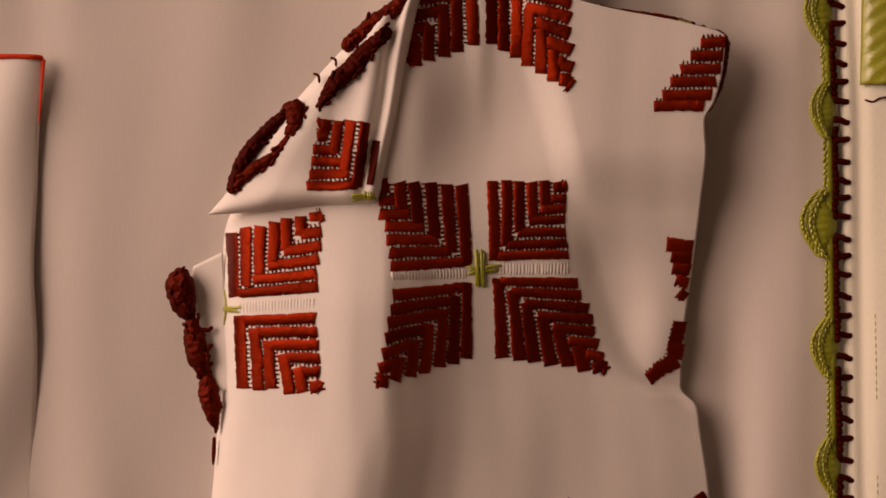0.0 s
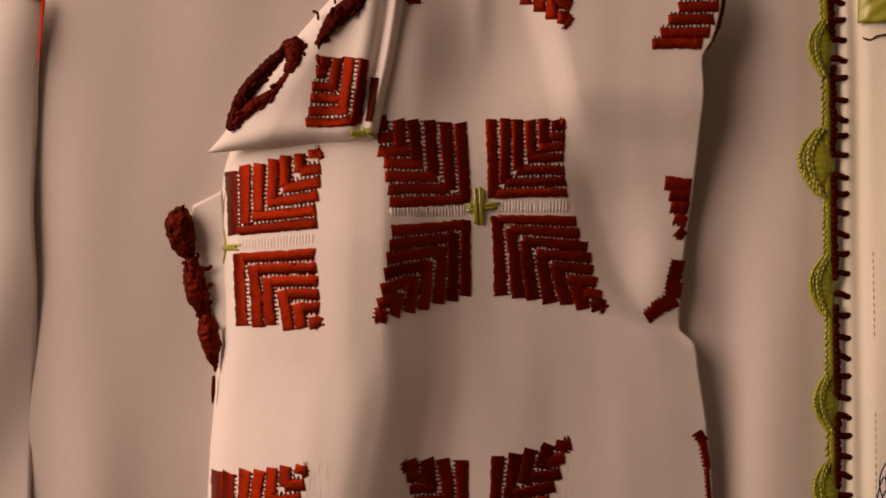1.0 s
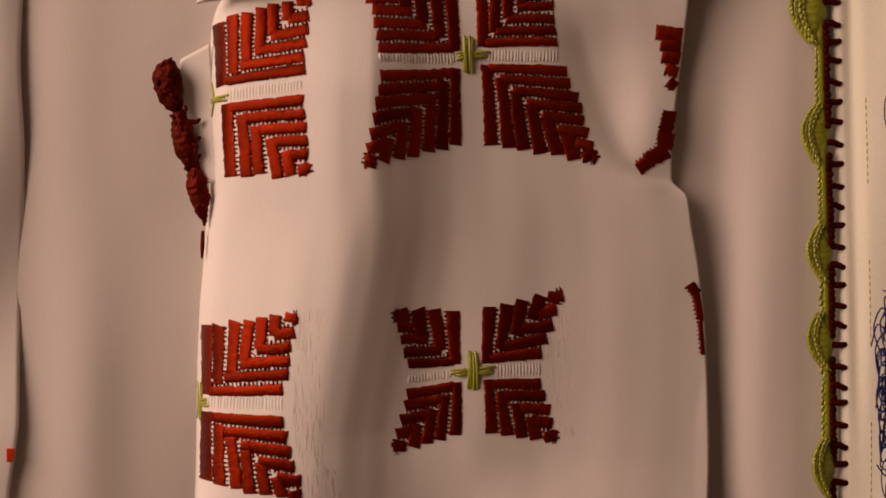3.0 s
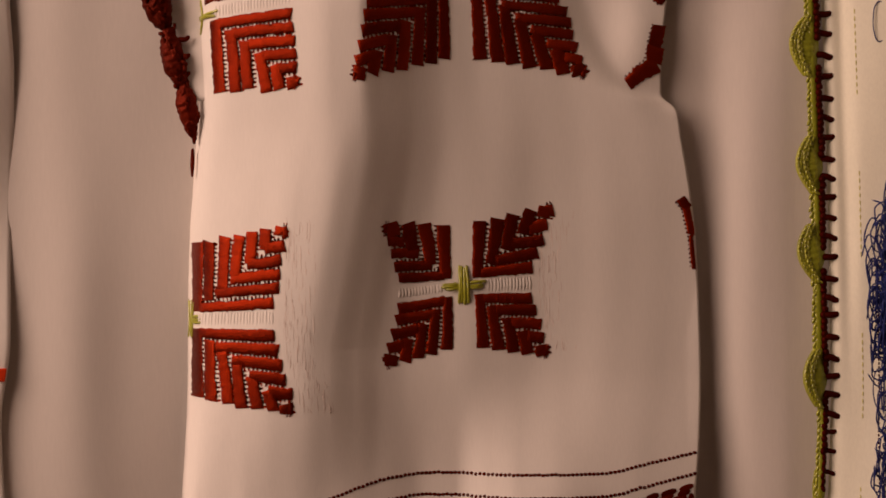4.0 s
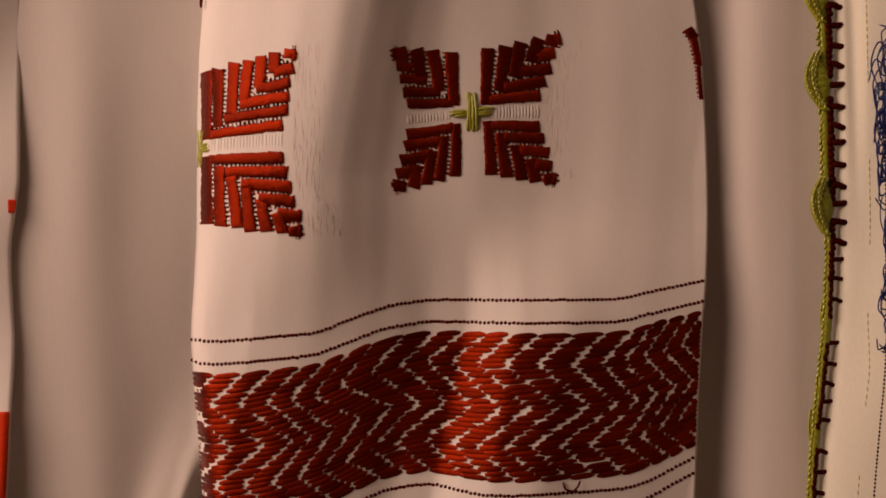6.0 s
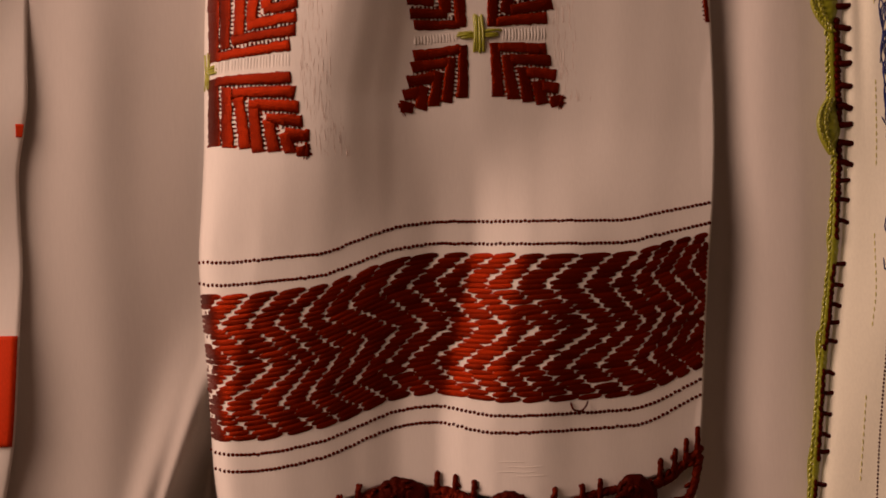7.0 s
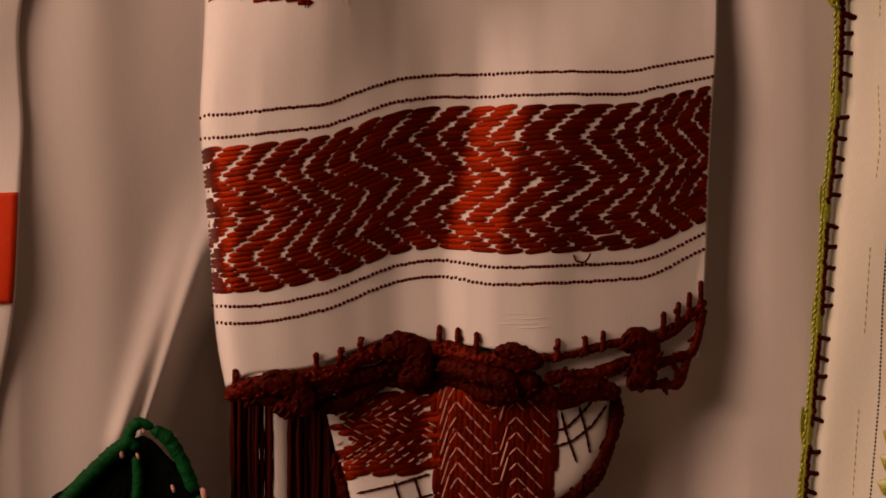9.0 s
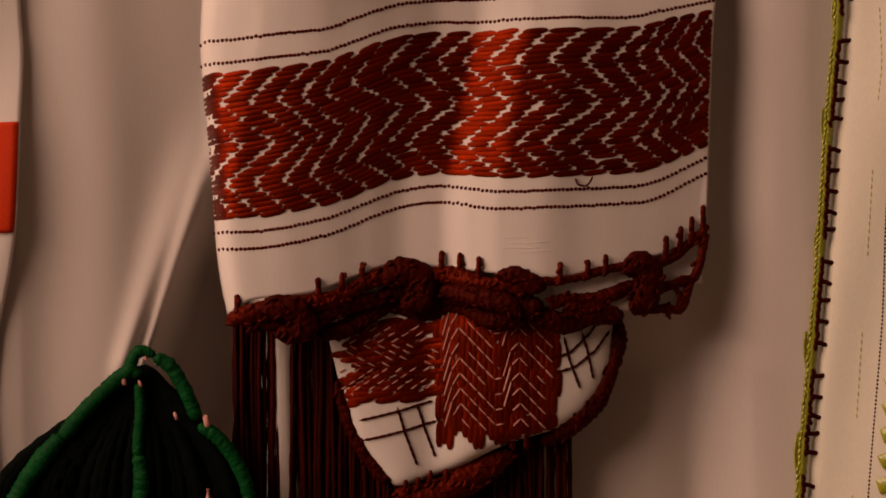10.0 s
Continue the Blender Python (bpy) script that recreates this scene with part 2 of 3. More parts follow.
def main_h(u, v):
    el = u - LEFT(v)
    h = -66 * np.exp(-np.clip(el, 0, None) / (16 - 6 * ease((v - 1180) / 260)))
    low = ease((v - 1180) / 260)
    mid = ease((v - 620) / 260)
    wave = (FOLD_TOP(u) * (1 - mid) + FOLD_MID(u - np.clip(40 - 0.2 * (v - 750), -38, 40)) * mid) * (1 - low) * (0.3 + 0.7 * ease((v - 300) / 260)) + FOLD_LOW(u - np.clip(20 + (1560 - v) * 0.22, -18, 55)) * low + 4 * np.sin(u / 68 + v / 400) * bell(u, 980, 200)
    h = h + wave * (1.10 + 0.15 * np.sin(v / 330)) * ease((v + 200) / 500)
    h = h - 26 * bell(u, 880, 105) * bell(v, 205, 115) + 6 * bell(u, 850, 20) * ease((300 - v) / 250) + 16 * bell(u, 740, 55) * bell(v, 190, 130)
    h = h + 25 * ease((u - POUCH(v) + 30) / 70) * ease((380 - v) / 120)
    deep = u - POUCH(v) - 26
    h = h - 20 * np.where(deep < 0, bell(deep, 0, 40), bell(deep, 0, 90)) * ease((v - 360) / 120) * ease((735 - v) / 50)
    h = h + 16 * bell(u, 1165, 50) * bell(v, 610, 90)
    h = h + 1.2 * np.sin(u / 43 + v / 120) * np.sin(v / 97 - u / 140) + 0.25 * np.sin(u / 13 + np.sin(v / 200) * 2)
    return h


hung = thing("embroidered_cloth", "white cotton cloth with red satin-stitch crosses and zigzag border", "embroidered cloth")
nv, nu = 330, 190
s = np.linspace(0, 1, nu)[None, :]
vv = np.linspace(-260, 1917, nv)[:, None] + 0 * s
U = LEFT(vv) + (RIGHT(vv) - LEFT(vv)) * s
V = np.where(vv > 1600, 1600 + (vv - 1600) / (1917 - 1600) * (HEM(U) - 1600), vv)
U = LEFT(V) + (RIGHT(V) - LEFT(V)) * s
cloth("cloth_body", U, V, main_h(U, V), WHITE, hung)

# front flap, folded over from the top
FL = curve((-260, 742), (-20, 715), (40, 654), (100, 594), (180, 522), (250, 462), (300, 428), (345, 397), (378, 368))
FR = curve((-260, 775), (-20, 748), (30, 736), (100, 722), (200, 706), (300, 684), (345, 674), (378, 668))


def flap_h(u, v):
    w = FR(v) - FL(v)
    r = (u - FL(v)) / w
    h = 32 + 12 * ease(r * 3) - 30 * np.exp(-r * w / 14) - 30 * np.exp(-(1 - r) * w / 8)
    lines = ease((430 - v) / 200)
    h = h + lines * (7 * bell(u, FR(v) - 15, 10) - 11 * bell(u, FR(v) - 34, 9) + 8 * bell(u, FR(v) - 60, 18) - 6 * bell(u, FR(v) - 110, 26))
    return h + 12 * bell(v, 345, 26) * ease(r * 3) - 30 * np.exp(-np.clip(381 - 15 * ease(r * 1.2) - v, 0, None) / 8)


nv, nu = 150, 90
s = np.linspace(0, 1, nu)[None, :]
vv = np.linspace(-260, 378, nv)[:, None] + 0 * s
U = FL(vv) + (FR(vv) - FL(vv)) * s
V = np.where(vv > 300, 300 + (vv - 300) / 78 * (80 - 15 * ease(s * 1.2) - 300 + 300), vv)
cloth("folded_flap", U, V, flap_h(U, V), WHITE, hung, "white cotton flap folded over to the front")


def satin_bar(p0, p1, width, gap, surf, mat=RED, name="satin_bar", lift=1.6, tall=2.5, pitch=3.6, parent=None):
    """A bar of satin stitch: threads laid across the way from p0 to p1, every other one reaching over to the next bar."""
    p0, p1 = np.array(p0, float), np.array(p1, float)
    length = np.linalg.norm(p1 - p0)
    if length < 5:
        return None
    along = (p1 - p0) / length
    across = np.array([-along[1], along[0]])
    n = max(4, 2 * int(length / pitch / 2))
    t = np.linspace(0, length, n + 1)
    w0, w1 = width if isinstance(width, tuple) else (width, width)
    half = np.linspace(w0, w1, n + 1) / 2 * (1 + rng.uniform(-0.08, 0.08, n + 1))
    k = np.array([-1.0, -0.82, -0.45, 0.0, 0.45, 0.82, 1.0])
    drift = np.sin(t / length * rng.uniform(2, 5) + rng.uniform(0, 6)) * 0.045 * w0
    off = half[:, None] * k[None] + (rng.normal(0, 0.03 * w0, n + 1) + drift)[:, None]
    end = np.clip(np.minimum(t, length - t) / 6.0, 0, 1) ** 0.5
    arch = np.sqrt(1 - (0.97 * k) ** 2)[None] * tall * (0.35 + 0.65 * end[:, None]) + (0.8 * (np.arange(n + 1) % 2) + rng.uniform(0, 0.7, n + 1))[:, None] * (1.0 if tall > 2 else 0.3)
    lean = rng.normal(0, 1.0, n + 1)[:, None] * k[None]
    c = p0[None, None] + (t[:, None] + lean)[..., None] * along + off[..., None] * across
    P = np.concatenate([c, (surf(c[..., 0], c[..., 1]) + lift - 1.4 + arch)[..., None]], -1).reshape(-1, 3)
    uv = np.stack(np.broadcast_arrays(t[:, None], 8 * k[None]), -1).reshape(-1, 2)
    f = grid_faces(n + 1, 7)
    if gap:
        # threads that reach over to the next bar, thinning as they go
        i = np.arange(0, n, 2)
        for side in (0.12, 0.84):
            o = p0[None] + (t[i] + side * (t[1] - t[0]))[:, None] * along + (half[i] + gap * rng.uniform(0.85, 1.2, len(i)))[:, None] * across
            P = np.concatenate([P, np.concatenate([o, (surf(o[:, 0], o[:, 1]) + lift - 1.1)[:, None]], -1)])
            uv = np.concatenate([uv, np.stack([t[i] + side * 3, 0 * i + 14.0], -1)])
        m = (n + 1) * 7
        f += [(q * 7 + 6, m + j, m + len(i) + j, q * 7 + 13) for j, q in enumerate(i)]
    me = mesh_of(name, place(P[:, 0], P[:, 1], P[:, 2]), f, mat, uv=uv)
    return part(name, me, parent or hung)


def quadrant(inner, side, tip, end, surf, width=0.82, parent=None):
    """One mitred quarter of a cross: corners at the centre, along the row, at the outer tip, and along the column."""
    c00, c10, c11, c01 = (np.array(c, float) for c in (inner, side, tip, end))

    def at(a, b):
        return (1 - a) * (1 - b) * c00 + a * (1 - b) * c10 + a * b * c11 + (1 - a) * b * c01

    up = ((c10 - c00)[0] * (c01 - c00)[1] - (c10 - c00)[1] * (c01 - c00)[0]) > 0
    wide, high = np.linalg.norm(at(1, 0.5) - at(0, 0.5)), np.linalg.norm(at(0.5, 1) - at(0.5, 0))
    cols, rows = max(3, round(wide / 24)), max(3, round(high / 21.5))

    def bar(lo, hi, w_lo, w_hi):
        gap = 0.5 * (w_lo + w_hi) * (1 - width) + 1
        if up:
            satin_bar(lo, hi, (w_lo * width, w_hi * width), gap, surf, parent=parent)
        else:
            satin_bar(hi, lo, (w_hi * width, w_lo * width), gap, surf, parent=parent)

    for i in range(cols):
        a = (i + 0.5) / cols
        b = max(0, a - 0.35 / cols)
        far, near = (np.linalg.norm(at(1, y) - at(0, y)) / cols for y in (1.0, b))
        lo, hi = at(a, b), at(a + rng.normal(0, 0.010), 1.0 + rng.normal(0.005, 0.012))
        bar(hi, lo, far, near)
    for i in range(rows):
        a = (i + 0.5) / rows
        b = min(0.96, a + 0.2 / rows)
        far, near = (np.linalg.norm(at(x, 1) - at(x, 0)) / rows for x in (1.0, b))
        lo, hi = at(b, a), at(1.0 + rng.normal(0.005, 0.012), a + rng.normal(0, 0.010))
        bar(lo, hi, near, far)


# crosses of mitred satin stitch
for corners in (
        ((837, 474), (693, 484), (663, 321), (830, 328)), ((862, 465), (1004, 460), (1000, 321), (860, 320)),
        ((838, 496), (697, 508), (664, 680), (838, 632)), ((870, 490), (1018, 490), (1078, 667), (873, 630)),
        ((404, 530), (557, 520), (572, 372), (395, 415)), ((410, 556), (557, 550), (570, 688), (418, 686)),
        ((832, 1024), (741, 1030), (713, 922), (833, 926)), ((867, 1024), (970, 1017), (1015, 891), (871, 925)),
        ((835, 1049), (742, 1058), (709, 1176), (834, 1142)), ((870, 1046), (970, 1045), (1004, 1165), (872, 1142)),
        ((371, 1076), (519, 1066), (547, 922), (371, 955)), ((370, 1100), (517, 1100), (553, 1251), (369, 1222)),
        ((846, -62), (720, -60), (722, 122), (848, 76)), ((860, -70), (1010, -60), (1012, 166), (859, 68))):
    quadrant(*corners, main_h)
# crosses that turn round the edge of the cloth
for v, a, b in ((78, 1240, 1284), (101, 1222, 1280), (124, 1204, 1276), (147, 1186, 1268), (169, 1172, 1260), (189, 1157, 1246)):
    satin_bar((b, v), (a, v), 19, 5, main_h)
for p0, p1, w in (((1180, 430), (1226, 440), 18), ((1188, 452), (1224, 458), 15), ((1190, 474), (1222, 480), 14), ((1196, 496), (1219, 502), 13),
                  ((1202, 518), (1214, 530), 12), ((1206, 572), (1196, 610), 15), ((1200, 610), (1192, 640), 20), ((1198, 640), (1160, 664), 20),
                  ((1172, 660), (1146, 676), 16), ((1236, 884), (1250, 902), 10), ((1247, 898), (1255, 950), 5), ((1254, 950), (1259, 1012), 0)):
    satin_bar(p0, p1, w + 8, 3, main_h)
# motif on the flap
quadrant((643, 339), (541, 342), (566, 213), (657, 222), flap_h)
# ribbed white bars along the arms, and lime green stitches where they meet
def ribs(p0, p1, w, surf, tall):
    """A bar of bare white threads lying side by side across it."""
    p0, p1 = np.array(p0, float), np.array(p1, float)
    along = (p1 - p0) / np.linalg.norm(p1 - p0)
    turn = math.atan2(along[1], along[0])
    out = []
    for q in np.arange(0, np.linalg.norm(p1 - p0), 5.6):
        u, v = p0 + along * (q + rng.normal(0, 0.5))
        out.append(bead(u, v, float(surf(np.array(u), np.array(v))) - 0.1, 3.7, w / 2 * rng.uniform(0.94, 1.08), tall * rng.uniform(0.75, 1.15), turn, 6, 6))
    cords("ribbed_bar", out, WHITE, hung, "bar of bare ribbed cream threads", kind="stuff")


for p0, p1, w in (((694, 490), (824, 484), 21), ((886, 474), (1006, 473), 25), ((426, 545), (556, 536), 21), ((740, 1044), (814, 1038), 18),
                  ((896, 1033), (972, 1031), 24), ((388, 1087), (518, 1083), 25)):
    ribs(p0, p1, w, main_h, 0.85)


def rough_free(data):
    v, f = data
    return v + rng.normal(0, 0.25, v.shape), f


def green_cross(u, v, left, right, up, down, w, surf):
    """Lime stitches laid over one another where the arms meet."""
    def run(a, b, r, rise):
        mid = ((a[0] + b[0]) / 2 + rng.normal(0, 1.5), (a[1] + b[1]) / 2 + rng.normal(0, 1.5))
        return rough_free(tube_data([(x, y, float(surf(np.array(float(x)), np.array(float(y)))) + z) for (x, y), z in ((a, 1.0), (mid, rise), (b, 1.0))], r, 7, 3, 0.10, 6.0, 0.8))
    out = []
    for k in np.linspace(-1, 1, 4):
        out.append(run((u + k * w * 0.42 + rng.normal(0, 1), v - up * rng.uniform(0.8, 1)), (u + k * w * 0.42 + rng.normal(0, 1), v + down * rng.uniform(0.8, 1)), w * 0.17, 5.5))
    for k in np.linspace(-1, 1, 3):
        for far in (-left, right):
            if far:
                out.append(run((u, v + k * 2), (u + far * rng.uniform(0.75, 1), v + k * 4.5 - 0.05 * far + rng.normal(0, 1)), 2.6, 5.0))
    for x, y in ((-0.8, -0.45), (0.8, -0.4), (-0.8, 0.45), (0.75, 0.42)):
        if (x < 0 and left) or (x > 0 and right):
            out.append(run((u + x * 0.3 * w, v), (u + x * 1.1 * w, v + y * 0.9 * w), 2.2, 4.5))
    cords("green_stitch", out, LIME, hung, "small lime green stitched cross", kind="stuff")


for args in ((850, 478, 26, 42, 38, 36, 17), (392, 549, 0, 38, 38, 36, 13), (852, 1034, 40, 46, 38, 36, 17), (372, 1087, 0, 18, 36, 36, 10)):
    green_cross(*args, main_h)
green_cross(650, 350, 30, 16, 10, 8, 10, flap_h)
# dark red strip laid on the flap as the shade in its fold
satin_bar((666, 252), (654, 330), 13, 0, flap_h, DARK_RED, "dark_fold_stitch", lift=3, tall=1.5)

# ---- zigzag border of long flat stitches ----
TOP_LINE = curve((350, 1429), (392, 1431), (483, 1424), (563, 1418), (623, 1399), (704, 1373), (784, 1365), (904, 1367), (1094, 1369), (1164, 1357), (1262, 1339))
LOW_LINE = curve((350, 1796), (425, 1797), (556, 1778), (697, 1730), (757, 1723), (877, 1739), (1107, 1734), (1242, 1681))


def border_v(u, q):
    return TOP_LINE(u) + (LOW_LINE(u) - TOP_LINE(u)) * q


def flat_stitch(u0, v0, u1, v1, wide, surf, tall=1.7, lift=1.9):
    """One long stitch, thick in the middle and pointed at both ends."""
    k = np.linspace(0, 1, 6)
    w = wide / 2 * np.array([0.45, 0.95, 1, 1, 0.95, 0.45])
    c = np.stack([u0 + (u1 - u0) * k, v0 + (v1 - v0) * k], -1)
    d = np.array([-(v1 - v0), u1 - u0]) / (math.hypot(u1 - u0, v1 - v0) + 1e-9)
    rows = []
    for m, hh in ((-1, -0.7), (-0.6, 0.7), (0, 1), (0.6, 0.7), (1, -0.7)):
        p = c + (m * w)[:, None] * d
        rows.append(np.concatenate([p, (surf(p[:, 0], p[:, 1]) + lift + hh * tall * np.array([0.2, 0.8, 1, 1, 0.8, 0.2]))[:, None]], -1))
    P = np.stack(rows, 1).reshape(-1, 3)
    return P, [(i * 5 + j, i * 5 + j + 1, i * 5 + j + 6, i * 5 + j + 5) for i in range(5) for j in range(4)]


def ZIG(q):
    return np.interp(q, (0.0, 0.23, 0.48, 0.77, 1.0), (74, 0, 82, 0, 64))


# the zigzag lines between the stitches, by their number: where each turns, from the top row down
TURN_A = curve((-3, 176), (0, 330), (1, 381), (3, 482), (5, 565), (6, 612), (8, 721), (10, 808), (12, 903), (14, 1024), (15, 1076), (17, 1150), (19, 1217), (22, 1315))
TURN_B = curve((-3, 258), (0, 417), (2, 526), (3, 559), (5, 644), (6, 701), (8, 796), (10, 895), (12, 998), (14, 1099), (16, 1171), (19, 1268), (22, 1360))
TURN_C = curve((-3, 196), (0, 345), (1, 386), (3, 489), (5, 577), (7, 662), (8, 706), (9, 760), (11, 852), (13, 949), (15, 1053), (16, 1109), (18, 1174), (22, 1315))
FLARE = curve((-3, 60), (3, 62), (13, 66), (16, 52), (22, 34))


def zig_line(k, q):
    a, b, c, e = (float(g(k)) for g in (TURN_A, TURN_B, TURN_C, FLARE))
    return float(np.interp(q, (0.0, 0.21, 0.505, 0.765, 1.0), (a + e, a, b, c, c + 1.04 * e)))


spare = []
count = 0
ROWS_N = 29
STITCH_UV = np.stack(np.meshgrid(np.arange(5.0), np.arange(6.0)), -1).reshape(-1, 2)


def stitch_mesh(name, pieces, parent, kind=""):
    v, f = gather(pieces)
    return part(name, mesh_of(name, place(v[:, 0], v[:, 1], v[:, 2]), f, RED, uv=np.tile(STITCH_UV, (len(pieces), 1))), parent, kind=kind)


for j in range(ROWS_N):
    q = (j + 0.5) / ROWS_N
    for k in range(-3, 22):
        u0 = zig_line(k, q + rng.normal(0, 0.006)) + 2.3 + rng.normal(0, 1.0)
        u1 = zig_line(k + 1, q + rng.normal(0, 0.006)) - 2.3 + rng.normal(0, 1.0) + (6.0 if rng.random() < 0.10 else 0.0)
        vm = float(border_v(np.array((u0 + u1) / 2), 0.155 + 0.70 * q))
        lo, hi = float(LEFT(vm)) - 1, float(RIGHT(vm)) - 3
        if u1 < lo + 6 or u0 > hi - 6:
            continue
        u0, u1 = max(u0, lo), min(u1, hi)
        v0, v1 = (float(border_v(np.array(x), 0.155 + 0.70 * q)) + rng.normal(0, 0.8) for x in (u0, u1))
        P, f = flat_stitch(u0, v0 + 1.6, u1, v1 - 1.6, 10.7 + rng.normal(0, 0.7), main_h, 0.9, 1.4)
        if count < 300:
            stitch_mesh("border_stitch", [(P, f)], hung)
            count += 1
        else:
            spare.append((P, f))
stitch_mesh("border_stitches", spare, hung, kind="stuff")
# dotted lines of small stitches above and below the border
for q in (0.0, 0.108, 0.92, 1.0):
    dots, u = [], 352.0
    while u < 1262:
        v = float(border_v(np.array(u), q))
        if LEFT(v) - 1 < u < RIGHT(v) - 2:
            dots.append(bead(u, v + rng.normal(0, 0.5), float(main_h(np.array(u), np.array(v))) + 0.1, 4.3, 3.5, 1.2, rings=4, sides=6))
        u += 7.4
    cords("dotted_line", dots, RED_YARN, hung, "line of tiny dark red running stitches", kind="stuff")
# loose ends of the reverse side, showing faintly beside the lower crosses
for edge, reach, v0, v1, n in ((curve((900, 540), (1066, 522), (1100, 520), (1251, 552)), 54, 905, 1256, 230), (curve((891, 1006), (1017, 972), (1045, 972), (1165, 1000)), 40, 900, 1160, 150)):
    pieces = []
    for k in range(n):
        v = rng.uniform(v0, v1 - 14)
        u = float(edge(v)) + 5 + reach * rng.random() ** 1.3 + 0.06 * (v - v0)
        path = [(u + rng.normal(0, 0.7), w, float(main_h(np.array(u), np.array(w))) - 0.42) for w in np.linspace(v, min(v1, v + rng.uniform(10, 46)), 4)]
        pieces.append(tube_data(path, rng.uniform(0.5, 0.9), 5, 9))
    cords("reverse_stitching", pieces, TAN, hung, "faint tan thread ends of the reverse side", kind="stuff")

slubs = []
for v, a, b in ((1790, 872, 930), (1799, 884, 968), (1808, 868, 952), (1815, 900, 964)):
    slubs.append(tube_data([(u, v + 0.6 * math.sin(u / 9.0), float(main_h(np.array(u), np.array(float(v)))) - 0.2) for u in np.arange(a, b, 12.0)], 0.9, 6, 6))
cords("slub_threads", slubs, WHITE, hung, kind="stuff")

# ---- red crochet along the flap, the side and the hem ----


def rough(data, amount, size):
    """Uneven yarn: pushes the verts of a cord in and out by noise of that size."""
    v, f = data
    seed = rng.uniform(0, 50)
    out = np.array([noise.noise_vector(Vector((p[0] / size + seed, p[1] / size, p[2] / size))) for p in v]) * amount
    fine = np.array([noise.noise_vector(Vector((p[0] / 3.4, p[1] / 3.4 + seed, p[2] / 3.4))) for p in v]) * amount * 0.35
    return v + out + fine, f


def knit(path, radius, flat, amount):
    """A cord covered with rows of small V-shaped stitches."""
    r = float(np.mean(radius))
    cols = max(2, round(2 * math.pi * r / 11.0))
    sides = max(10, cols * 5)
    v, f = tube_data(path, radius, sides, 2.2, 0.0, 9.0, flat)
    n = len(v) // sides
    c = v.reshape(n, sides, 3).mean(1)
    q = np.r_[0, np.cumsum(np.linalg.norm(np.diff(c, axis=0), axis=1))][:, None]
    x = (np.arange(sides) / sides * cols % 1.0)[None, :]
    t = (q / 11.5 + np.abs(x - 0.5)) % 1.0
    bump = amount * (np.sin(math.pi * t) ** 0.7 * (0.35 + 0.65 * np.sin(math.pi * (2 * x % 1.0))) - 0.5)
    out = v.reshape(n, sides, 3) - c[:, None]
    out /= np.linalg.norm(out, axis=2, keepdims=True) + 1e-6
    return (v.reshape(n, sides, 3) + out * bump[..., None]).reshape(-1, 3), f


def yarn_loops(path, radius, flat):
    """Small bent stitches of yarn lying over a cord."""
    p = np.array(path, float)
    r = np.broadcast_to(np.asarray(radius, float), (len(p),))
    d = np.r_[0, np.cumsum(np.linalg.norm(np.diff(p, axis=0), axis=1))]
    out = []
    for q in np.arange(3, d[-1] - 2, 52.0 / max(4.0, float(r.mean()) * 0.55)):
        c = np.array([np.interp(q, d, p[:, k]) for k in range(3)])
        e = np.array([np.interp(min(q + 4, d[-1]), d, p[:, k]) - np.interp(max(q - 4, 0), d, p[:, k]) for k in range(3)])
        e /= np.linalg.norm(e) + 1e-6
        side = np.array([-e[1], e[0], 0])
        rr = float(np.interp(q, d, r))
        x = rng.uniform(-0.98, 0.98)
        top = flat * math.sqrt(max(0.03, 1 - (x / 1.1) ** 2))
        base = c + side * rr * x + np.array([0, 0, rr * top])
        way = e * rng.uniform(4, 7) + side * rng.uniform(-5, 5)
        turn = side * rng.uniform(-4, 4) + e * rng.uniform(-2, 2)
        out.append(tube_data([base - way * 1.3 - (0, 0, 3.2), base + turn * 0.6 - (0, 0, 0.8), base + way * 1.3 - (0, 0, 3.2)], rng.uniform(2.8, 3.8), 7, 3))
    return out


def crochet(name, path, radius, parent, mat=RED_YARN, flat=0.7, label="", smooth=False):
    r = float(np.mean(radius))
    if r < 5 or smooth:
        return cords(name, [rough(tube_data(path, radius, 9, 2.4, 0.05, 7.0, flat, 3.0), (0.22 if mat is GREEN else 0.10) * r, 6.0)], mat, parent, label)
    core = rough(knit(path, np.asarray(radius) * 0.92, flat, min(2.1, 0.25 * r)), min(2.6, 0.2 * r), 13.0)
    return cords(name, [core] + yarn_loops(path, radius, flat)[::2], mat, parent, label, kind="stuff")


crochet("crochet_edge", [(745, -60, 34), (716, 4, 34), (660, 48, 32), (606, 92, 28)], [12, 14, 17, 12], hung)
crochet("crochet_edge", [(690, 56, 44), (634, 116, 44), (590, 156, 42), (556, 206, 36)], [13, 20, 16, 4], hung, DARK_RED)
crochet("crochet_edge", [(498, 196, 24), (522, 196, 30), (524, 222, 32), (505, 246, 32)], [10, 20, 19, 10], hung)
crochet("crochet_edge", [(506, 202, 18), (468, 238, 20), (430, 286, 24), (406, 343, 28)], [11, 13, 15, 9], hung, DARK_RED)
crochet("crochet_edge", [(520, 238, 34), (484, 280, 34), (446, 304, 32), (406, 344, 30)], [9, 11, 13, 5], hung)
crochet("crochet_edge", [(536, 228, 36), (534, 244, 36), (528, 252, 36)], [3, 3.5, 3], hung)
crochet("crochet_edge", [(1066, 14, 0), (1130, 24, -4), (1200, 36, -8), (1240, 48, -14), (1284, 60, -22)], [3, 6, 7, 5, 5], hung)
crochet("green_stitch", [(1200, 36, 0), (1212, 42, 0), (1226, 43, -2)], [3, 5, 3], hung, LIME)
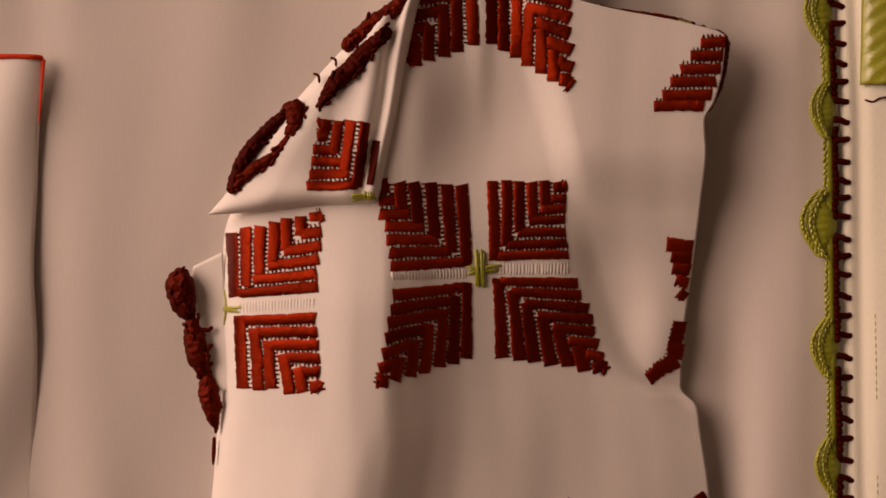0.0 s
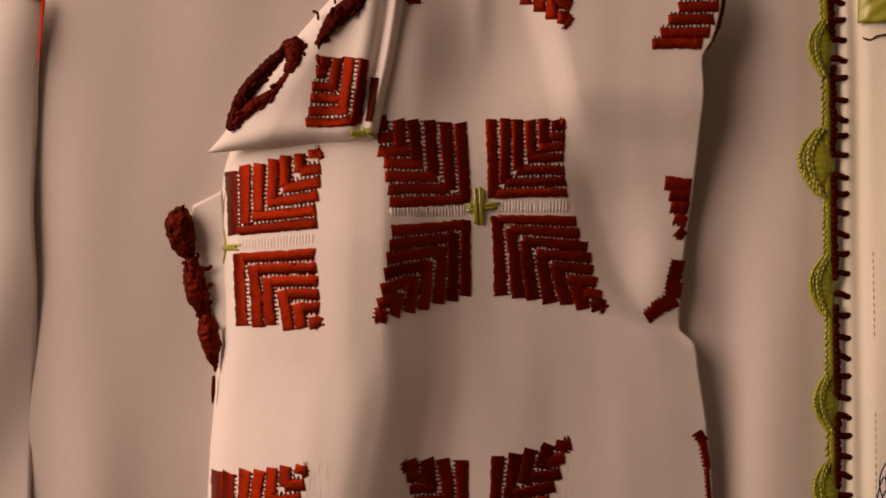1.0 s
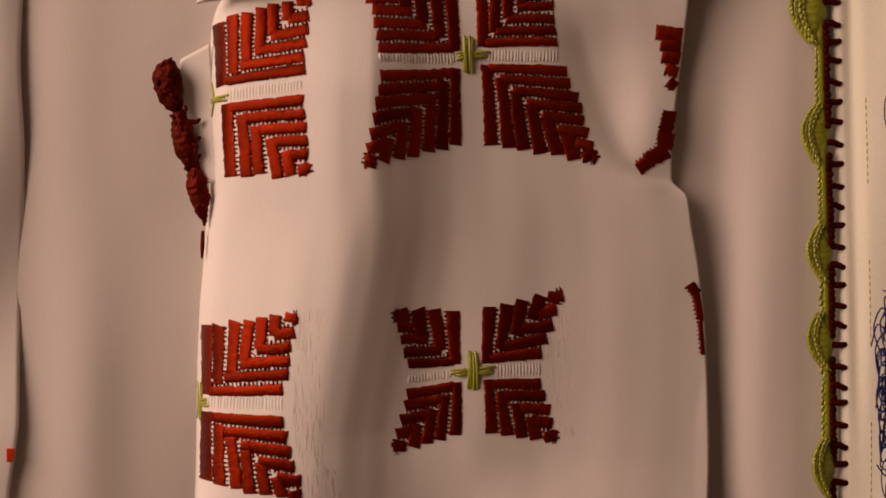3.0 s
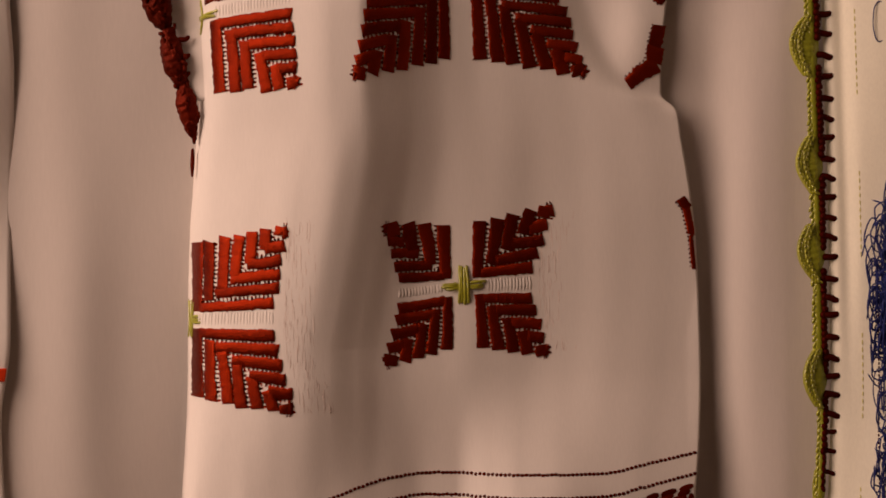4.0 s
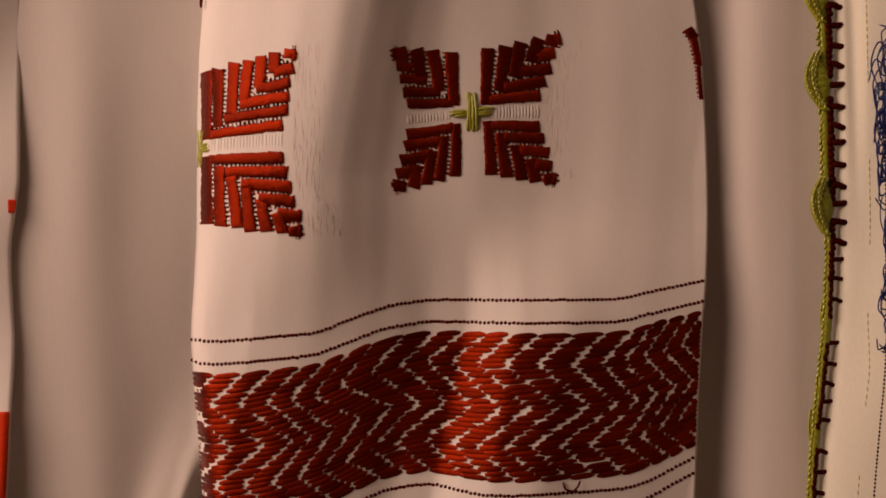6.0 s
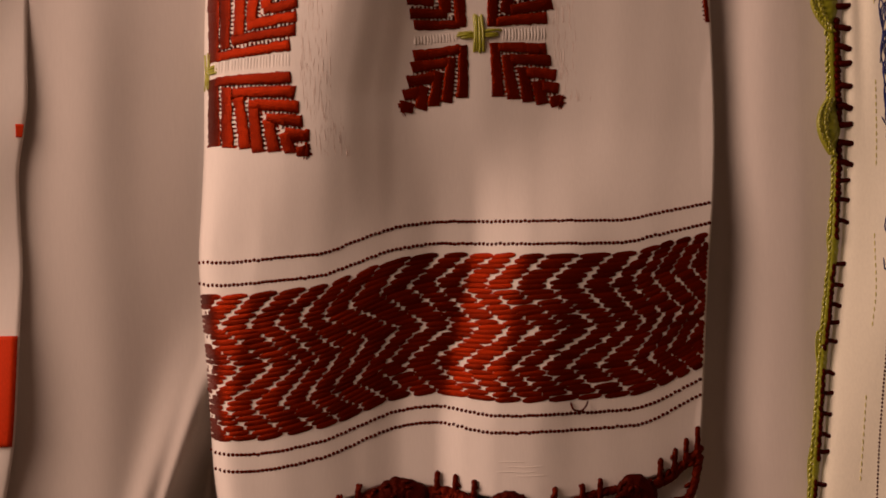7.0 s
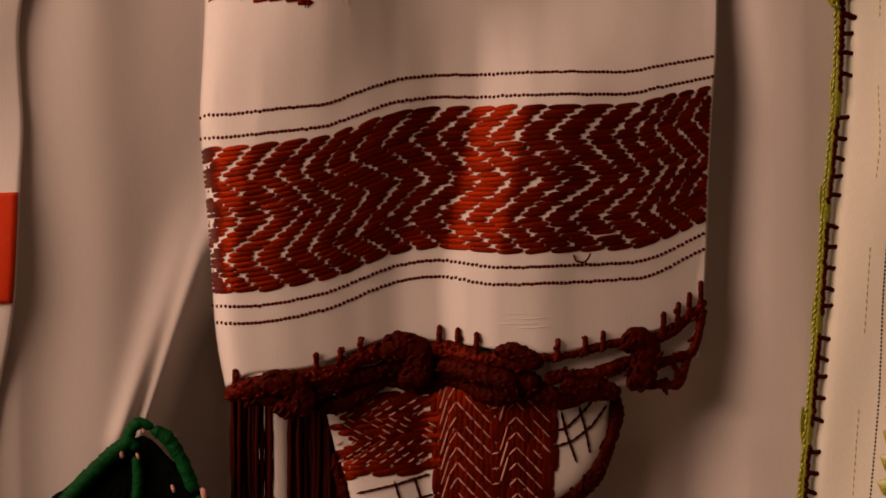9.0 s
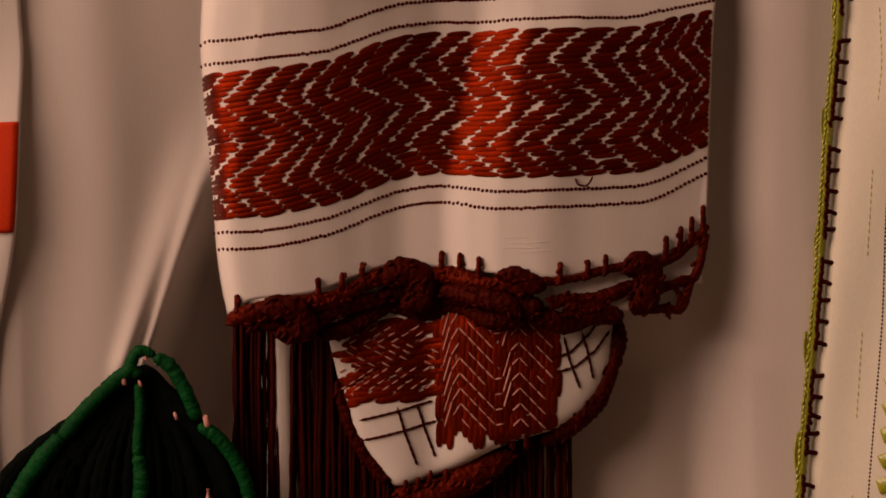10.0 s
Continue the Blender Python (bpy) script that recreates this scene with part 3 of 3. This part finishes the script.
crochet("crochet_edge", [(1246, 62, -6), (1266, 58, -8), (1284, 74, -14), (1270, 150, -16), (1250, 196, -16)], [6, 8, 9, 10, 8], hung)
for u, v in ((592, 112), (562, 140), (646, 72), (630, 88)):
    crochet("loop_stitch", [(u - 8, v - 6, 30), (u + 2, v, 38), (u + 3, v + 12, 36)], 2.4, hung, DARK_RED)
# scallops on the side, with a strip of cloth between
U, V = np.meshgrid(np.linspace(0, 1, 14), np.linspace(0, 1, 30))
vv = 446 + 250 * V
cloth("under_layer", 332 + 26 * V + (62 - 14 * V) * U + 10 * (1 - np.clip(V * 6, 0, 1)) * (1 - U), vv + 26 * (1 - U) * (1 - V), -52 + 12 * U - 6 * np.sin(V * 5), WHITE, hung)
crochet("crochet_scallop", [(322, 474, -40), (319, 505, -36), (325, 540, -36), (339, 568, -38)], [15, 29, 25, 11], hung)
crochet("crochet_scallop", [(338, 562, -38), (344, 600, -36), (351, 636, -35), (365, 670, -38)], [10, 21, 22, 12], hung)
crochet("crochet_scallop", [(364, 664, -40), (369, 698, -38), (376, 736, -40), (383, 768, -46)], [12, 21, 16, 4], hung)
crochet("crochet_scallop", [(379, 780, -50), (378, 810, -50), (377, 832, -52)], [3, 4, 2], hung)
for v in (584, 616, 648):
    crochet("loop_stitch", [(352, v + 2, -38), (368, v + 3, -36), (377, v - 4, -38)], [5, 4.5, 3.5], hung)


def hem_h(u, v):
    return float(main_h(np.array(float(u)), np.array(min(float(HEM(u)), v))))


def hem_row(u0, u1, drop, radius, mat, forward=0.0, waves=10.0, step=26.0):
    us = np.arange(u0, u1 + 1, step)
    path = [(u, float(HEM(u)) + drop + waves * math.sin(u / 21.0 + drop), hem_h(u, 1800) + forward) for u in us]
    rad = [radius * (0.75 + 0.35 * abs(math.sin(u / 37.0 + drop * 0.3))) for u in us]
    return crochet("crochet_edge", path, rad, hung, mat, 0.6, "dark red crochet along the hem")


hem_row(386, 950, 18, 17, RED_YARN, 2, 4)
hem_row(940, 1110, 5, 8, RED_YARN, 2, 2)
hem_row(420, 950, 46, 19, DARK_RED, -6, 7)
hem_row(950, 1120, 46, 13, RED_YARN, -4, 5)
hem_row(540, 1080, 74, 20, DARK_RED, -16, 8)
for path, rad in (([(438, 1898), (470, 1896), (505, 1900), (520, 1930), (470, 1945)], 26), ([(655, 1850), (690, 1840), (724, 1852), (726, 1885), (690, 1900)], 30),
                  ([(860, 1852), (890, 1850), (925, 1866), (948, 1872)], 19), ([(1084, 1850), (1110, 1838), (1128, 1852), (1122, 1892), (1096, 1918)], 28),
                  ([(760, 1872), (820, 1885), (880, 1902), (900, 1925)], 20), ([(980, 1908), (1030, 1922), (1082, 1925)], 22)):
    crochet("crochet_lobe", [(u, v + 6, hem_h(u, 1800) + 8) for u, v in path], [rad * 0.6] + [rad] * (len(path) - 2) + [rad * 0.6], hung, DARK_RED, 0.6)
for path in (([(1120, 1850), (1165, 1836), (1200, 1810), (1236, 1776)]), ([(1130, 1890), (1170, 1880), (1208, 1868), (1232, 1790)]),
             ([(1096, 1925), (1140, 1922), (1180, 1926), (1196, 1895), (1204, 1868)])):
    crochet("crochet_edge", [(u, v, hem_h(min(u, 1215), 1780) + 2) for u, v in path], [11, 9, 9, 8][:len(path)] + [8] * (len(path) - 4), hung)
for u, tall in ((402, 26), (546, 26), (588, 20), (624, 24), (764, 30), (796, 30), (829, 26), (972, 28), (1021, 22), (1053, 24), (1160, 30), (1186, 32), (1206, 34), (1227, 38)):
    v = float(HEM(u))
    crochet("loop_stitch", [(u - 1, v + 14, hem_h(u, v) + 5), (u, v - tall / 3, hem_h(u, v) + 7), (u + 1, v - tall, hem_h(u, v - 20) + 5)], [7, 5.5, 5], hung)
for u, v in ((1148, 1884), (1176, 1880), (1180, 1905), (1160, 1925), (1010, 1890), (1040, 1888)):
    crochet("loop_stitch", [(u, v + 14, -24), (u + 1, v, -22), (u + 2, v - 14, -24)], [6, 5, 4], hung)
U, V = np.meshgrid(np.linspace(0, 1, 30), np.linspace(0, 1, 14))
cloth("under_layer", 960 + 262 * U, 1780 + (np.where(U < 0.88, 1925, 1880) - 1780) * V, main_h(960 + 262 * U, 1790 + 0 * U) - 12, WHITE, hung)
crochet("loose_thread", [(1003, 1688, 12), (1008, 1700, 20), (1020, 1703, 20), (1030, 1695, 18), (1034, 1686, 12)], 1.8, hung)


# ---- dark red fringe hanging from the hem ----
fringe = thing("yarn_fringe", "long dark red yarn fringe hanging straight below the cloth hem", "fringe")
for a, b, n in ((398, 448, 16), (460, 484, 7), (490, 545, 18), (548, 640, 26), (640, 800, 36), (800, 930, 30), (915, 990, 15)):
    strands = []
    for u in np.linspace(a, b, n):
        w = rng.normal(0, 2.5, 4)
        h0 = -76 + rng.uniform(-14, 6)
        strands.append(tube_data([(u, 1900, h0), (u + w[0] - 4, 2040, h0 + w[1]), (u + w[2] - 8, 2200, h0), (u + w[3] - 13, 2420 + rng.uniform(-30, 30), h0)],
                                 rng.uniform(3.0, 5.0), 6, 12, 0.12, 15.0))
    cords("yarn_hank", strands, FRINGE_RED, fringe, kind="stuff")

def spread(pts):
    """The points of a polyline, eight to each stretch."""
    return [tuple(np.array(a) + (np.array(b) - np.array(a)) * k / 8) for a, b in zip(pts, pts[1:]) for k in range(8)] + [pts[-1]]


# ---- small embroidered kerchief behind the hem ----
kerchief = thing("embroidered_kerchief", "small white kerchief with red zigzag stitching and crochet rim", "kerchief")
KL = curve((1860, 540), (1934, 556), (2039, 578), (2119, 596), (2170, 624), (2233, 672))
KR = curve((1860, 1072), (1933, 1068), (2012, 1061), (2091, 1024), (2129, 974), (2157, 873), (2204, 772), (2233, 688))


def kerchief_h(u, v):
    return -34 + 16 * bell(u, 850, 120) - 12 * bell(u, 740, 40) - 20 * np.exp(-(KR(v) - u) / 18) - 20 * np.exp(-(u - KL(v)) / 14) - 10 * ease((1960 - v) / 80)


s = np.linspace(0, 1, 60)[None, :]
vv = np.linspace(1860, 2233, 60)[:, None] + 0 * s
U = KL(vv) + (KR(vv) - KL(vv)) * s
cloth("kerchief_body", U, vv, kerchief_h(U, vv), WHITE, kerchief)
pieces = []
for j in range(18):
    v = 1934 + 9.2 * j
    for k in range(6):
        u0 = 536 + 44 * k + float(ZIG(j / 18.0)) * 0.9 + rng.normal(0, 1.5)
        if u0 > 562 and u0 < 730 and v < 2085 - 0.10 * (u0 - 560):
            pieces.append(flat_stitch(u0, v + 3, u0 + 46, v - 3, 13.0, kerchief_h, 0.9, 2.0))
for j in range(24):
    u = 754 + 9.2 * j
    for k in range(8):
        v0 = 1850 + 46 * k + 84 * float(np.interp(((u - 786) / 103.0) % 1, (0, 0.74, 1), (0, 1, 0))) + rng.normal(0, 1.5)
        low = min(2190 - 0.18 * (u - 760), 2164) - 34
        if v0 < low and u < 975 - 0.1 * (v0 - 1940):
            pieces.append(flat_stitch(u, v0, u - 3, min(v0 + 48, low + 34), 13.0, kerchief_h, 0.9, 2.0))
stitch_mesh("zigzag_stitches", pieces, kerchief, kind="stuff")
dashes = []


def dash(u0, v0, u1, v1):
    """A short cream stitch on the red ground of the kerchief."""
    dashes.append(tube_data([(u, v, float(kerchief_h(np.array(u), np.array(v))) + 3.0) for u, v in ((u0, v0), ((u0 + u1) / 2, (v0 + v1) / 2 + 0.5), (u1, v1))], rng.uniform(1.1, 1.8), 6, 4))


for m in range(-1, 12):
    for j in range(14):
        u = 762 + 15.0 * j
        a, b = (1832 + 27 * m + 84 * float(np.interp(((x - 786) / 103.0) % 1, (0, 0.74, 1), (0, 1, 0))) for x in (u, u + 14.5))
        if 1925 < a and max(a, b) < min(2168 - 0.18 * (u - 760), 2140) and u < 955 - 0.1 * (a - 1940) and rng.random() < 0.9:
            dash(u, a, u + 14.5, b)
for m in range(12):
    for j in range(13):
        v = 1942 + 10.5 * j
        a, b = (520 + 25 * m + 0.9 * float(ZIG((x - 1934) / 165.0)) for x in (v, v + 8))
        if 588 < a < 742 and v < 2066 - 0.10 * (a - 560) and rng.random() < 0.75:
            dash(a, v, b, v + 8)
cords("cream_stitches", dashes, PINK, kerchief, "thin pinkish cream zigzag stitches", kind="stuff")
for pts in (((612, 2109), (680, 2094), (742, 2077)), ((618, 2145), (690, 2129), (748, 2113)), ((679, 2086), (694, 2140), (712, 2192)),
            ((714, 2080), (728, 2130), (744, 2178)), ((942, 2010), (985, 1998), (1020, 1966), (1040, 1940)), ((955, 2034), (995, 2022), (1030, 1996), (1058, 1960)),
            ((976, 1968), (985, 2010), (1002, 2062)), ((1008, 1960), (1018, 2000), (1026, 2046))):
    cords("grid_line", [tube_data([(u, v, float(kerchief_h(np.array(u), np.array(v))) + 1.6) for u, v in spread(pts)], 2.2, 6, 5, 0.3, 8)], DARK_RED, kerchief)
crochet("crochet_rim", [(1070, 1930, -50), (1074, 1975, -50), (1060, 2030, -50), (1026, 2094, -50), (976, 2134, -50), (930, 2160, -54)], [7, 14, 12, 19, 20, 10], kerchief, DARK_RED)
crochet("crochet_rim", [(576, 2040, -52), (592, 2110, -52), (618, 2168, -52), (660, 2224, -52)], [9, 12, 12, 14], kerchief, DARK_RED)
crochet("crochet_rim", [(668, 2246, -46), (724, 2250, -46), (790, 2226, -46), (850, 2190, -50), (884, 2172, -52)], [14, 26, 30, 24, 10], kerchief)
for u, v in ((690, 2224), (712, 2220), (734, 2208), (762, 2206), (905, 2150), (880, 2150)):
    crochet("loop_stitch", [(u, v + 16, -36), (u, v + 4, -32), (u + 1, v - 8, -32)], [6, 5, 4], kerchief)

# ---- cloth at the side with an orange-red hem ----
side_cloth = thing("red_hemmed_cloth", "white cotton cloth with orange-red stitched hem hanging beside the embroidered one", "cloth")
SR = curve((92, 78), (140, 78), (210, 70), (332, 66), (480, 60), (630, 66), (829, 60), (1000, 54), (1128, 52), (1178, 46), (1272, 34), (1368, 36), (1422, 38), (1552, 30),
           (1742, 18), (1822, 6), (1944, -18), (2300, -40), (3000, -60))


def side_h(u, v):
    return -53 - 13 * np.exp(-(SR(v) - u) / 36) + 9 * np.sin(u / 38 + v / 260) + 6 * np.sin(v / 85 + u / 60)


s = np.linspace(0, 1, 80)[None, :] ** 0.7
vv = np.linspace(94, 3000, 260)[:, None] + 0 * s
U = -900 + (SR(vv) + 900) * s
cloth("cloth_body", U, vv - (1 - s) * 14 * ease((400 - vv) / 300), side_h(U, vv), WHITE, side_cloth)
crochet("stitched_hem", [(u, 95 - (78 - u) * 0.016, float(side_h(np.array(u), np.array(95.0))) + 2) for u in (-300, -200, -100, -40, 10, 50, 76)], 4.5, side_cloth, BRIGHT_RED, 0.8)
crochet("stitched_hem", [(77 - 0.07 * k, 97 + k, -52) for k in (0, 30, 60, 90, 118)], [4, 3, 2.5, 2, 1], side_cloth, BRIGHT_RED, 0.8)
s = np.linspace(0, 1, 24)[None, :]
vv = np.linspace(1556, 1756, 26)[:, None] + 0 * s
U = -250 + (SR(vv) - 4 + 250) * s
cloth("orange_band", U, vv, side_h(U, vv) + 5, BRIGHT_RED, side_cloth, "orange-red satin-stitched band")
s = np.linspace(0, 1, 10)[None, :]
vv = np.linspace(1172, 1196, 8)[:, None] + 0 * s
U = 30 + (SR(vv) - 2 - 30) * s
cloth("orange_tab", U, vv, side_h(U, vv) + 4, BRIGHT_RED, side_cloth)

# ---- pale cloth edged with lime green crochet ----
EDGE = curve((-900, 1470), (-100, 1478), (0, 1480), (200, 1487), (500, 1490), (711, 1494), (1000, 1497), (1190, 1497), (1397, 1490), (1489, 1480), (1586, 1468), (1784, 1450),
             (1983, 1429), (2260, 1398), (2900, 1340))
edged = thing("crochet_edged_cloth", "pale greenish-white cloth with lime crochet and dark red blanket stitch", "cloth")


def edged_h(u, v):
    d = u - EDGE(v)
    return -24 - 16 * np.exp(-np.clip(d, 0, None) / 10) - 10 * bell(d, 34, 14) * ease((1300 - v) / 400) + 0.34 * np.clip(d, 0, 260) + 3 * np.sin(v / 140 + d / 30)


s = np.linspace(0, 1, 90)[None, :] ** 1.5
vv = np.linspace(-900, 2900, 240)[:, None] + 0 * s
U = EDGE(vv) + s * 700
cloth("cloth_body", U, vv, edged_h(U, vv), PALE_GREEN, edged)


def scallop_line(a, reach):
    """The lens-shaped outline of a scallop: a runs from -1 at its head to 1 at its foot."""
    return -19 - reach * np.clip(np.cos((a + 0.06 * (1 - a * a)) * math.pi / 2), 0, 1) ** 0.95


def fan_mesh():
    """One scallop of crochet, in its own small frame: a ribbed web filling the lens."""
    na, nr = 57, 9
    a = np.linspace(-0.98, 0.98, na)[:, None]
    r = np.linspace(0.0, 1.0, nr)[None, :]
    x = scallop_line(a, 18) * r - (1 + 20 * a * a) * (1 - r)
    y = 53 * a * (0.80 + 0.20 * r)
    z = 2 + 8 * np.sin(0.3 + r * 2.4) * np.cos(a * 1.45) + 1.6 * np.abs(np.sin(a * 13)) * r
    return [(np.stack([x, y, z], -1).reshape(-1, 3), [tuple(g) for g in grid_faces(na, nr)])]


def rim_mesh():
    pieces = []
    for reach, n, r, z in ((19, 12, 3.6, 9), (28, 15, 3.9, 6)):
        line = [(float(scallop_line(a, reach)) - (2 if reach > 20 else 0), 54 * a, z - 4) for a in np.linspace(-0.97, 0.97, 17)]
        pieces.append(tube_data(line, 5.0, 7, 4, 0.06, 8))
        for i in range(n):
            a = -0.92 + 1.84 * i / (n - 1)
            b = a + 0.02
            turn = math.atan2(-(scallop_line(b, reach) - scallop_line(a, reach)), 54 * 0.02)
            for d, w in ((-2.6, 0.35), (2.6, -0.35)):
                pieces.append(bead(float(scallop_line(a, reach)) + d - (2 if reach > 20 else 0), 54 * a + d * 0.6, z + rng.uniform(-0.5, 0.8), r * 0.62, r * 1.45, r * 0.8, turn + w, 5, 7))
    return pieces


def local_mesh(name, pieces, mat):
    v, f = gather(pieces)
    return mesh_of(name, np.stack([v[:, 0] * S, -v[:, 2] * S, -v[:, 1] * S], -1), f, mat)


FAN, RIM = local_mesh("fan", fan_mesh(), OLIVE), local_mesh("rim_stitches", rim_mesh(), LIME)
for v, turn, size, wide in ((-190, 10, 1.0, 1.0), (18, 12, 1.02, 1.0), (193, 14, 0.95, 1.0), (396, 4, 1.15, 1.08), (618, 12, 1.02, 1.0), (828, 16, 0.98, 0.98), (984, 12, 1.0, 0.95), (1208, 24, 0.98, 0.95),
                            (1418, 30, 0.85, 0.38), (1620, 30, 0.9, 0.34), (1829, 30, 0.9, 0.34), (2019, 30, 0.95, 0.36), (2200, 30, 0.95, 0.4)):
    ob = part("crochet_scallop", FAN, edged)
    w = place(float(EDGE(v)) - 8 - 6 * (wide < 0.5), v, float(edged_h(EDGE(v), np.array(float(v)))) + 8 * (wide > 0.5))
    ob.matrix_basis = Matrix.Translation(Vector(w)) @ pose(0, 0, 0, 0, rng.uniform(-9, 3), turn) @ Matrix.Diagonal((size * wide * 1.04, size * wide, size, 1))
    part("rim_stitches", RIM, ob)
RED_BREAKS = (18, 200, 405, 630, 830, 995, 1218, 1432, 1624, 1822, 2019, 2210)
chain, red_chain = [], []
for v in np.arange(-300, 2400, 11.0):
    u = float(EDGE(v))
    out = 25 if v < 1250 else 17
    for d, turn in ((-2.8, 0.35), (2.8, -0.35)):
        chain.append(bead(u - out + d + rng.normal(0, 0.8), v + d, -26, 3.4, 7.6, 4.5, turn + rng.normal(0, 0.15)))
    if all(abs(v - c) > 17 for c in RED_BREAKS):
        red_chain.append(bead(u - 9 + rng.normal(0, 1), v, -24, 6.5 if v < 1350 else 4.5, 7.5, 6, rng.normal(0, 0.3)))
under = [tube_data([(float(EDGE(v)) - (20 if v < 1250 else 14), v, -31) for v in np.arange(-300, 2400, 40.0)], 9.0, 8, 9, 0.08, 18)]
cords("edge_cord", under, OLIVE, edged, "olive green crochet cord")
cords("edge_chain", chain, LIME, edged, "lime green crochet chain", kind="stuff")
cords("edge_chain", red_chain, DARK_RED, edged, "dark red stitched chain", kind="stuff")
hooks = [local_mesh("blanket_stitch", [tube_data([(-14, 0, 0), (0, 1, 6), (12, 2 + b, 6), (17, b - 2, 2)], [7, 6, 5.6, 5], 7, 3)], DARK_RED) for b in (-2, 1, 4)]
v, i = -280.0, 0
while v < 2380:
    if v > 1300 and any(abs(v - c) < 22 for c in RED_BREAKS):
        v += 20
        continue
    ob = part("blanket_stitch", hooks[i % 3], edged)
    k = 1.0 if v < 1300 else 0.72
    ob.matrix_basis = Matrix.Translation(Vector(place(float(EDGE(v)) - 2, v, float(edged_h(EDGE(v), np.array(v))) + 8))) @ Matrix.Diagonal((k, k, k, 1))
    v += 35 + rng.uniform(-4, 4)
    i += 1
# dotted lines along the cloth
for name, mat, off, size in (("yellow_line", YELLOW, curve((-300, 60), (1391, 57), (1518, 70), (1687, 68), (1984, 71), (2260, 78)), (1.6, 5.0)),
                             ("red_line", DARK_RED, curve((-300, 84), (1281, 86), (1560, 99), (1747, 97), (1975, 105), (2260, 106)), (2.2, 2.8))):
    dots = []
    for v in np.arange(1000 if mat is DARK_RED else 560, 2400, 7.0 if mat is DARK_RED else 13.0):
        if mat is YELLOW and math.sin(v / 45.0) < -0.2:
            continue
        u = float(EDGE(v) + off(v))
        dots.append(bead(u, v, float(edged_h(np.array(u), np.array(v))) + 0.2, size[0], size[1], 1.2, rings=4, sides=6))
    cords(name, dots, mat, edged, kind="stuff")
U, V = np.meshgrid(np.linspace(1522, 1640, 30), np.linspace(-220, 150, 60))
cloth("satin_patch", U + 0.02 * (150 - V), V, edged_h(U, V) + 8 + 3 * np.abs(np.sin(V / 9.0 + U / 13.0)), LIME, edged, "lime green satin-stitched patch")
crochet("loose_thread", [(1530, 176, -8), (1545, 180, -5), (1558, 174, 2), (1580, 172, 11)], 1.8, edged, DARK_RED)

for v in np.arange(1450.0, 2320.0, 44.0):
    u = float(EDGE(v)) + 121
    satin_bar((u, v), (u + 90, v - 34), (24, 40), 0, edged_h, LIME, "satin_leaf", lift=3, tall=5, parent=edged)

# tuft of loose blue embroidery threads
tuft = thing("blue_thread_tuft", "tuft of loose curling blue embroidery threads on the pale cloth", "thread tuft")
loops = []
for i in range(420):
    v = 850 + 580 * rng.beta(1.6, 1.5)
    u = 1592 + 10 * math.sin(v / 60) + 62 * rng.random() ** 0.7 - 10
    r, t = rng.uniform(10, 34), rng.uniform(0, 6)
    loops.append(tube_data([(u + 0.7 * r * math.cos(t + a), v + r * 2.0 * math.sin(t + a) + a * 14, 24 + 0.34 * (u - 1580) + 7 * math.sin(a * 2 + t)) for a in (0, 1.2, 2.4, 3.6, 4.8)], 1.5, 5, 5))
for u, v, r in ((1580, 1052, 22), (1594, 582, 24), (1584, 1225, 24), (1592, 1150, 20), (1588, 1250, 18)):
    loops.append(tube_data([(u + 0.5 * r * math.cos(a), v + 1.5 * r * math.sin(a), 14) for a in np.arange(0, 6.0, 0.6)], 1.2, 5, 4))
cords("loose_thread", loops, BLUE, tuft, kind="stuff")

# ---- green tassel where the sheet is drawn together ----
tassel = thing("green_tassel", "dark green corded tassel with thick twisted cords, tied to the sheet", "tassel")
tassel.location = (6 * S, 0, -14 * S)
core = []
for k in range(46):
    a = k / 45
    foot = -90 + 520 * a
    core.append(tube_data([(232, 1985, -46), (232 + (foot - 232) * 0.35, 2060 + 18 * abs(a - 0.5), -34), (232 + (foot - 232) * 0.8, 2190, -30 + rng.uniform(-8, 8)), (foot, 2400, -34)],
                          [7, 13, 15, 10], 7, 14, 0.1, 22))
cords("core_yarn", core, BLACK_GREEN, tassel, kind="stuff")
for path, rad in (([(250, 1966), (224, 1958), (206, 1985), (222, 2004)], 11), ([(214, 1984), (176, 2012), (128, 2056), (80, 2110)], 14), ([(82, 2104), (48, 2140), (8, 2196), (-30, 2280), (-50, 2400)], 17),
                  ([(218, 2016), (221, 2060), (216, 2108), (214, 2146)], 10), ([(214, 2140), (220, 2180), (216, 2240), (212, 2400)], 15),
                  ([(246, 1968), (274, 1986), (296, 2020), (322, 2084)], 13), ([(322, 2092), (350, 2110), (382, 2150), (408, 2220), (420, 2400)], 13)):
    crochet("cord", [(u, v, -14) for u, v in path], [rad * 0.8] + [rad] * (len(path) - 1), tassel, GREEN, 0.9, smooth=True)
for u, v, r in ((192, 2010, 9), (221, 2016, 6), (336, 2086, 12), (232, 1972, 5), (282, 2075, 7)):
    crochet("thread_wrap", [(u - 2, v - r, -10), (u + 1, v, -6), (u + 3, v + r, -10)], r * 0.45, tassel, PINK, 0.8, smooth=True)
U, V = np.meshgrid(np.linspace(-1, 1, 14), np.linspace(0, 1, 16))
cloth("pink_lining", 336 + 46 * U * V + 10 * V, 2204 + 150 * V, -6 + 8 * np.cos(U * 2) - 6 * V, PINK, tassel, "pink cloth tip between the cords")
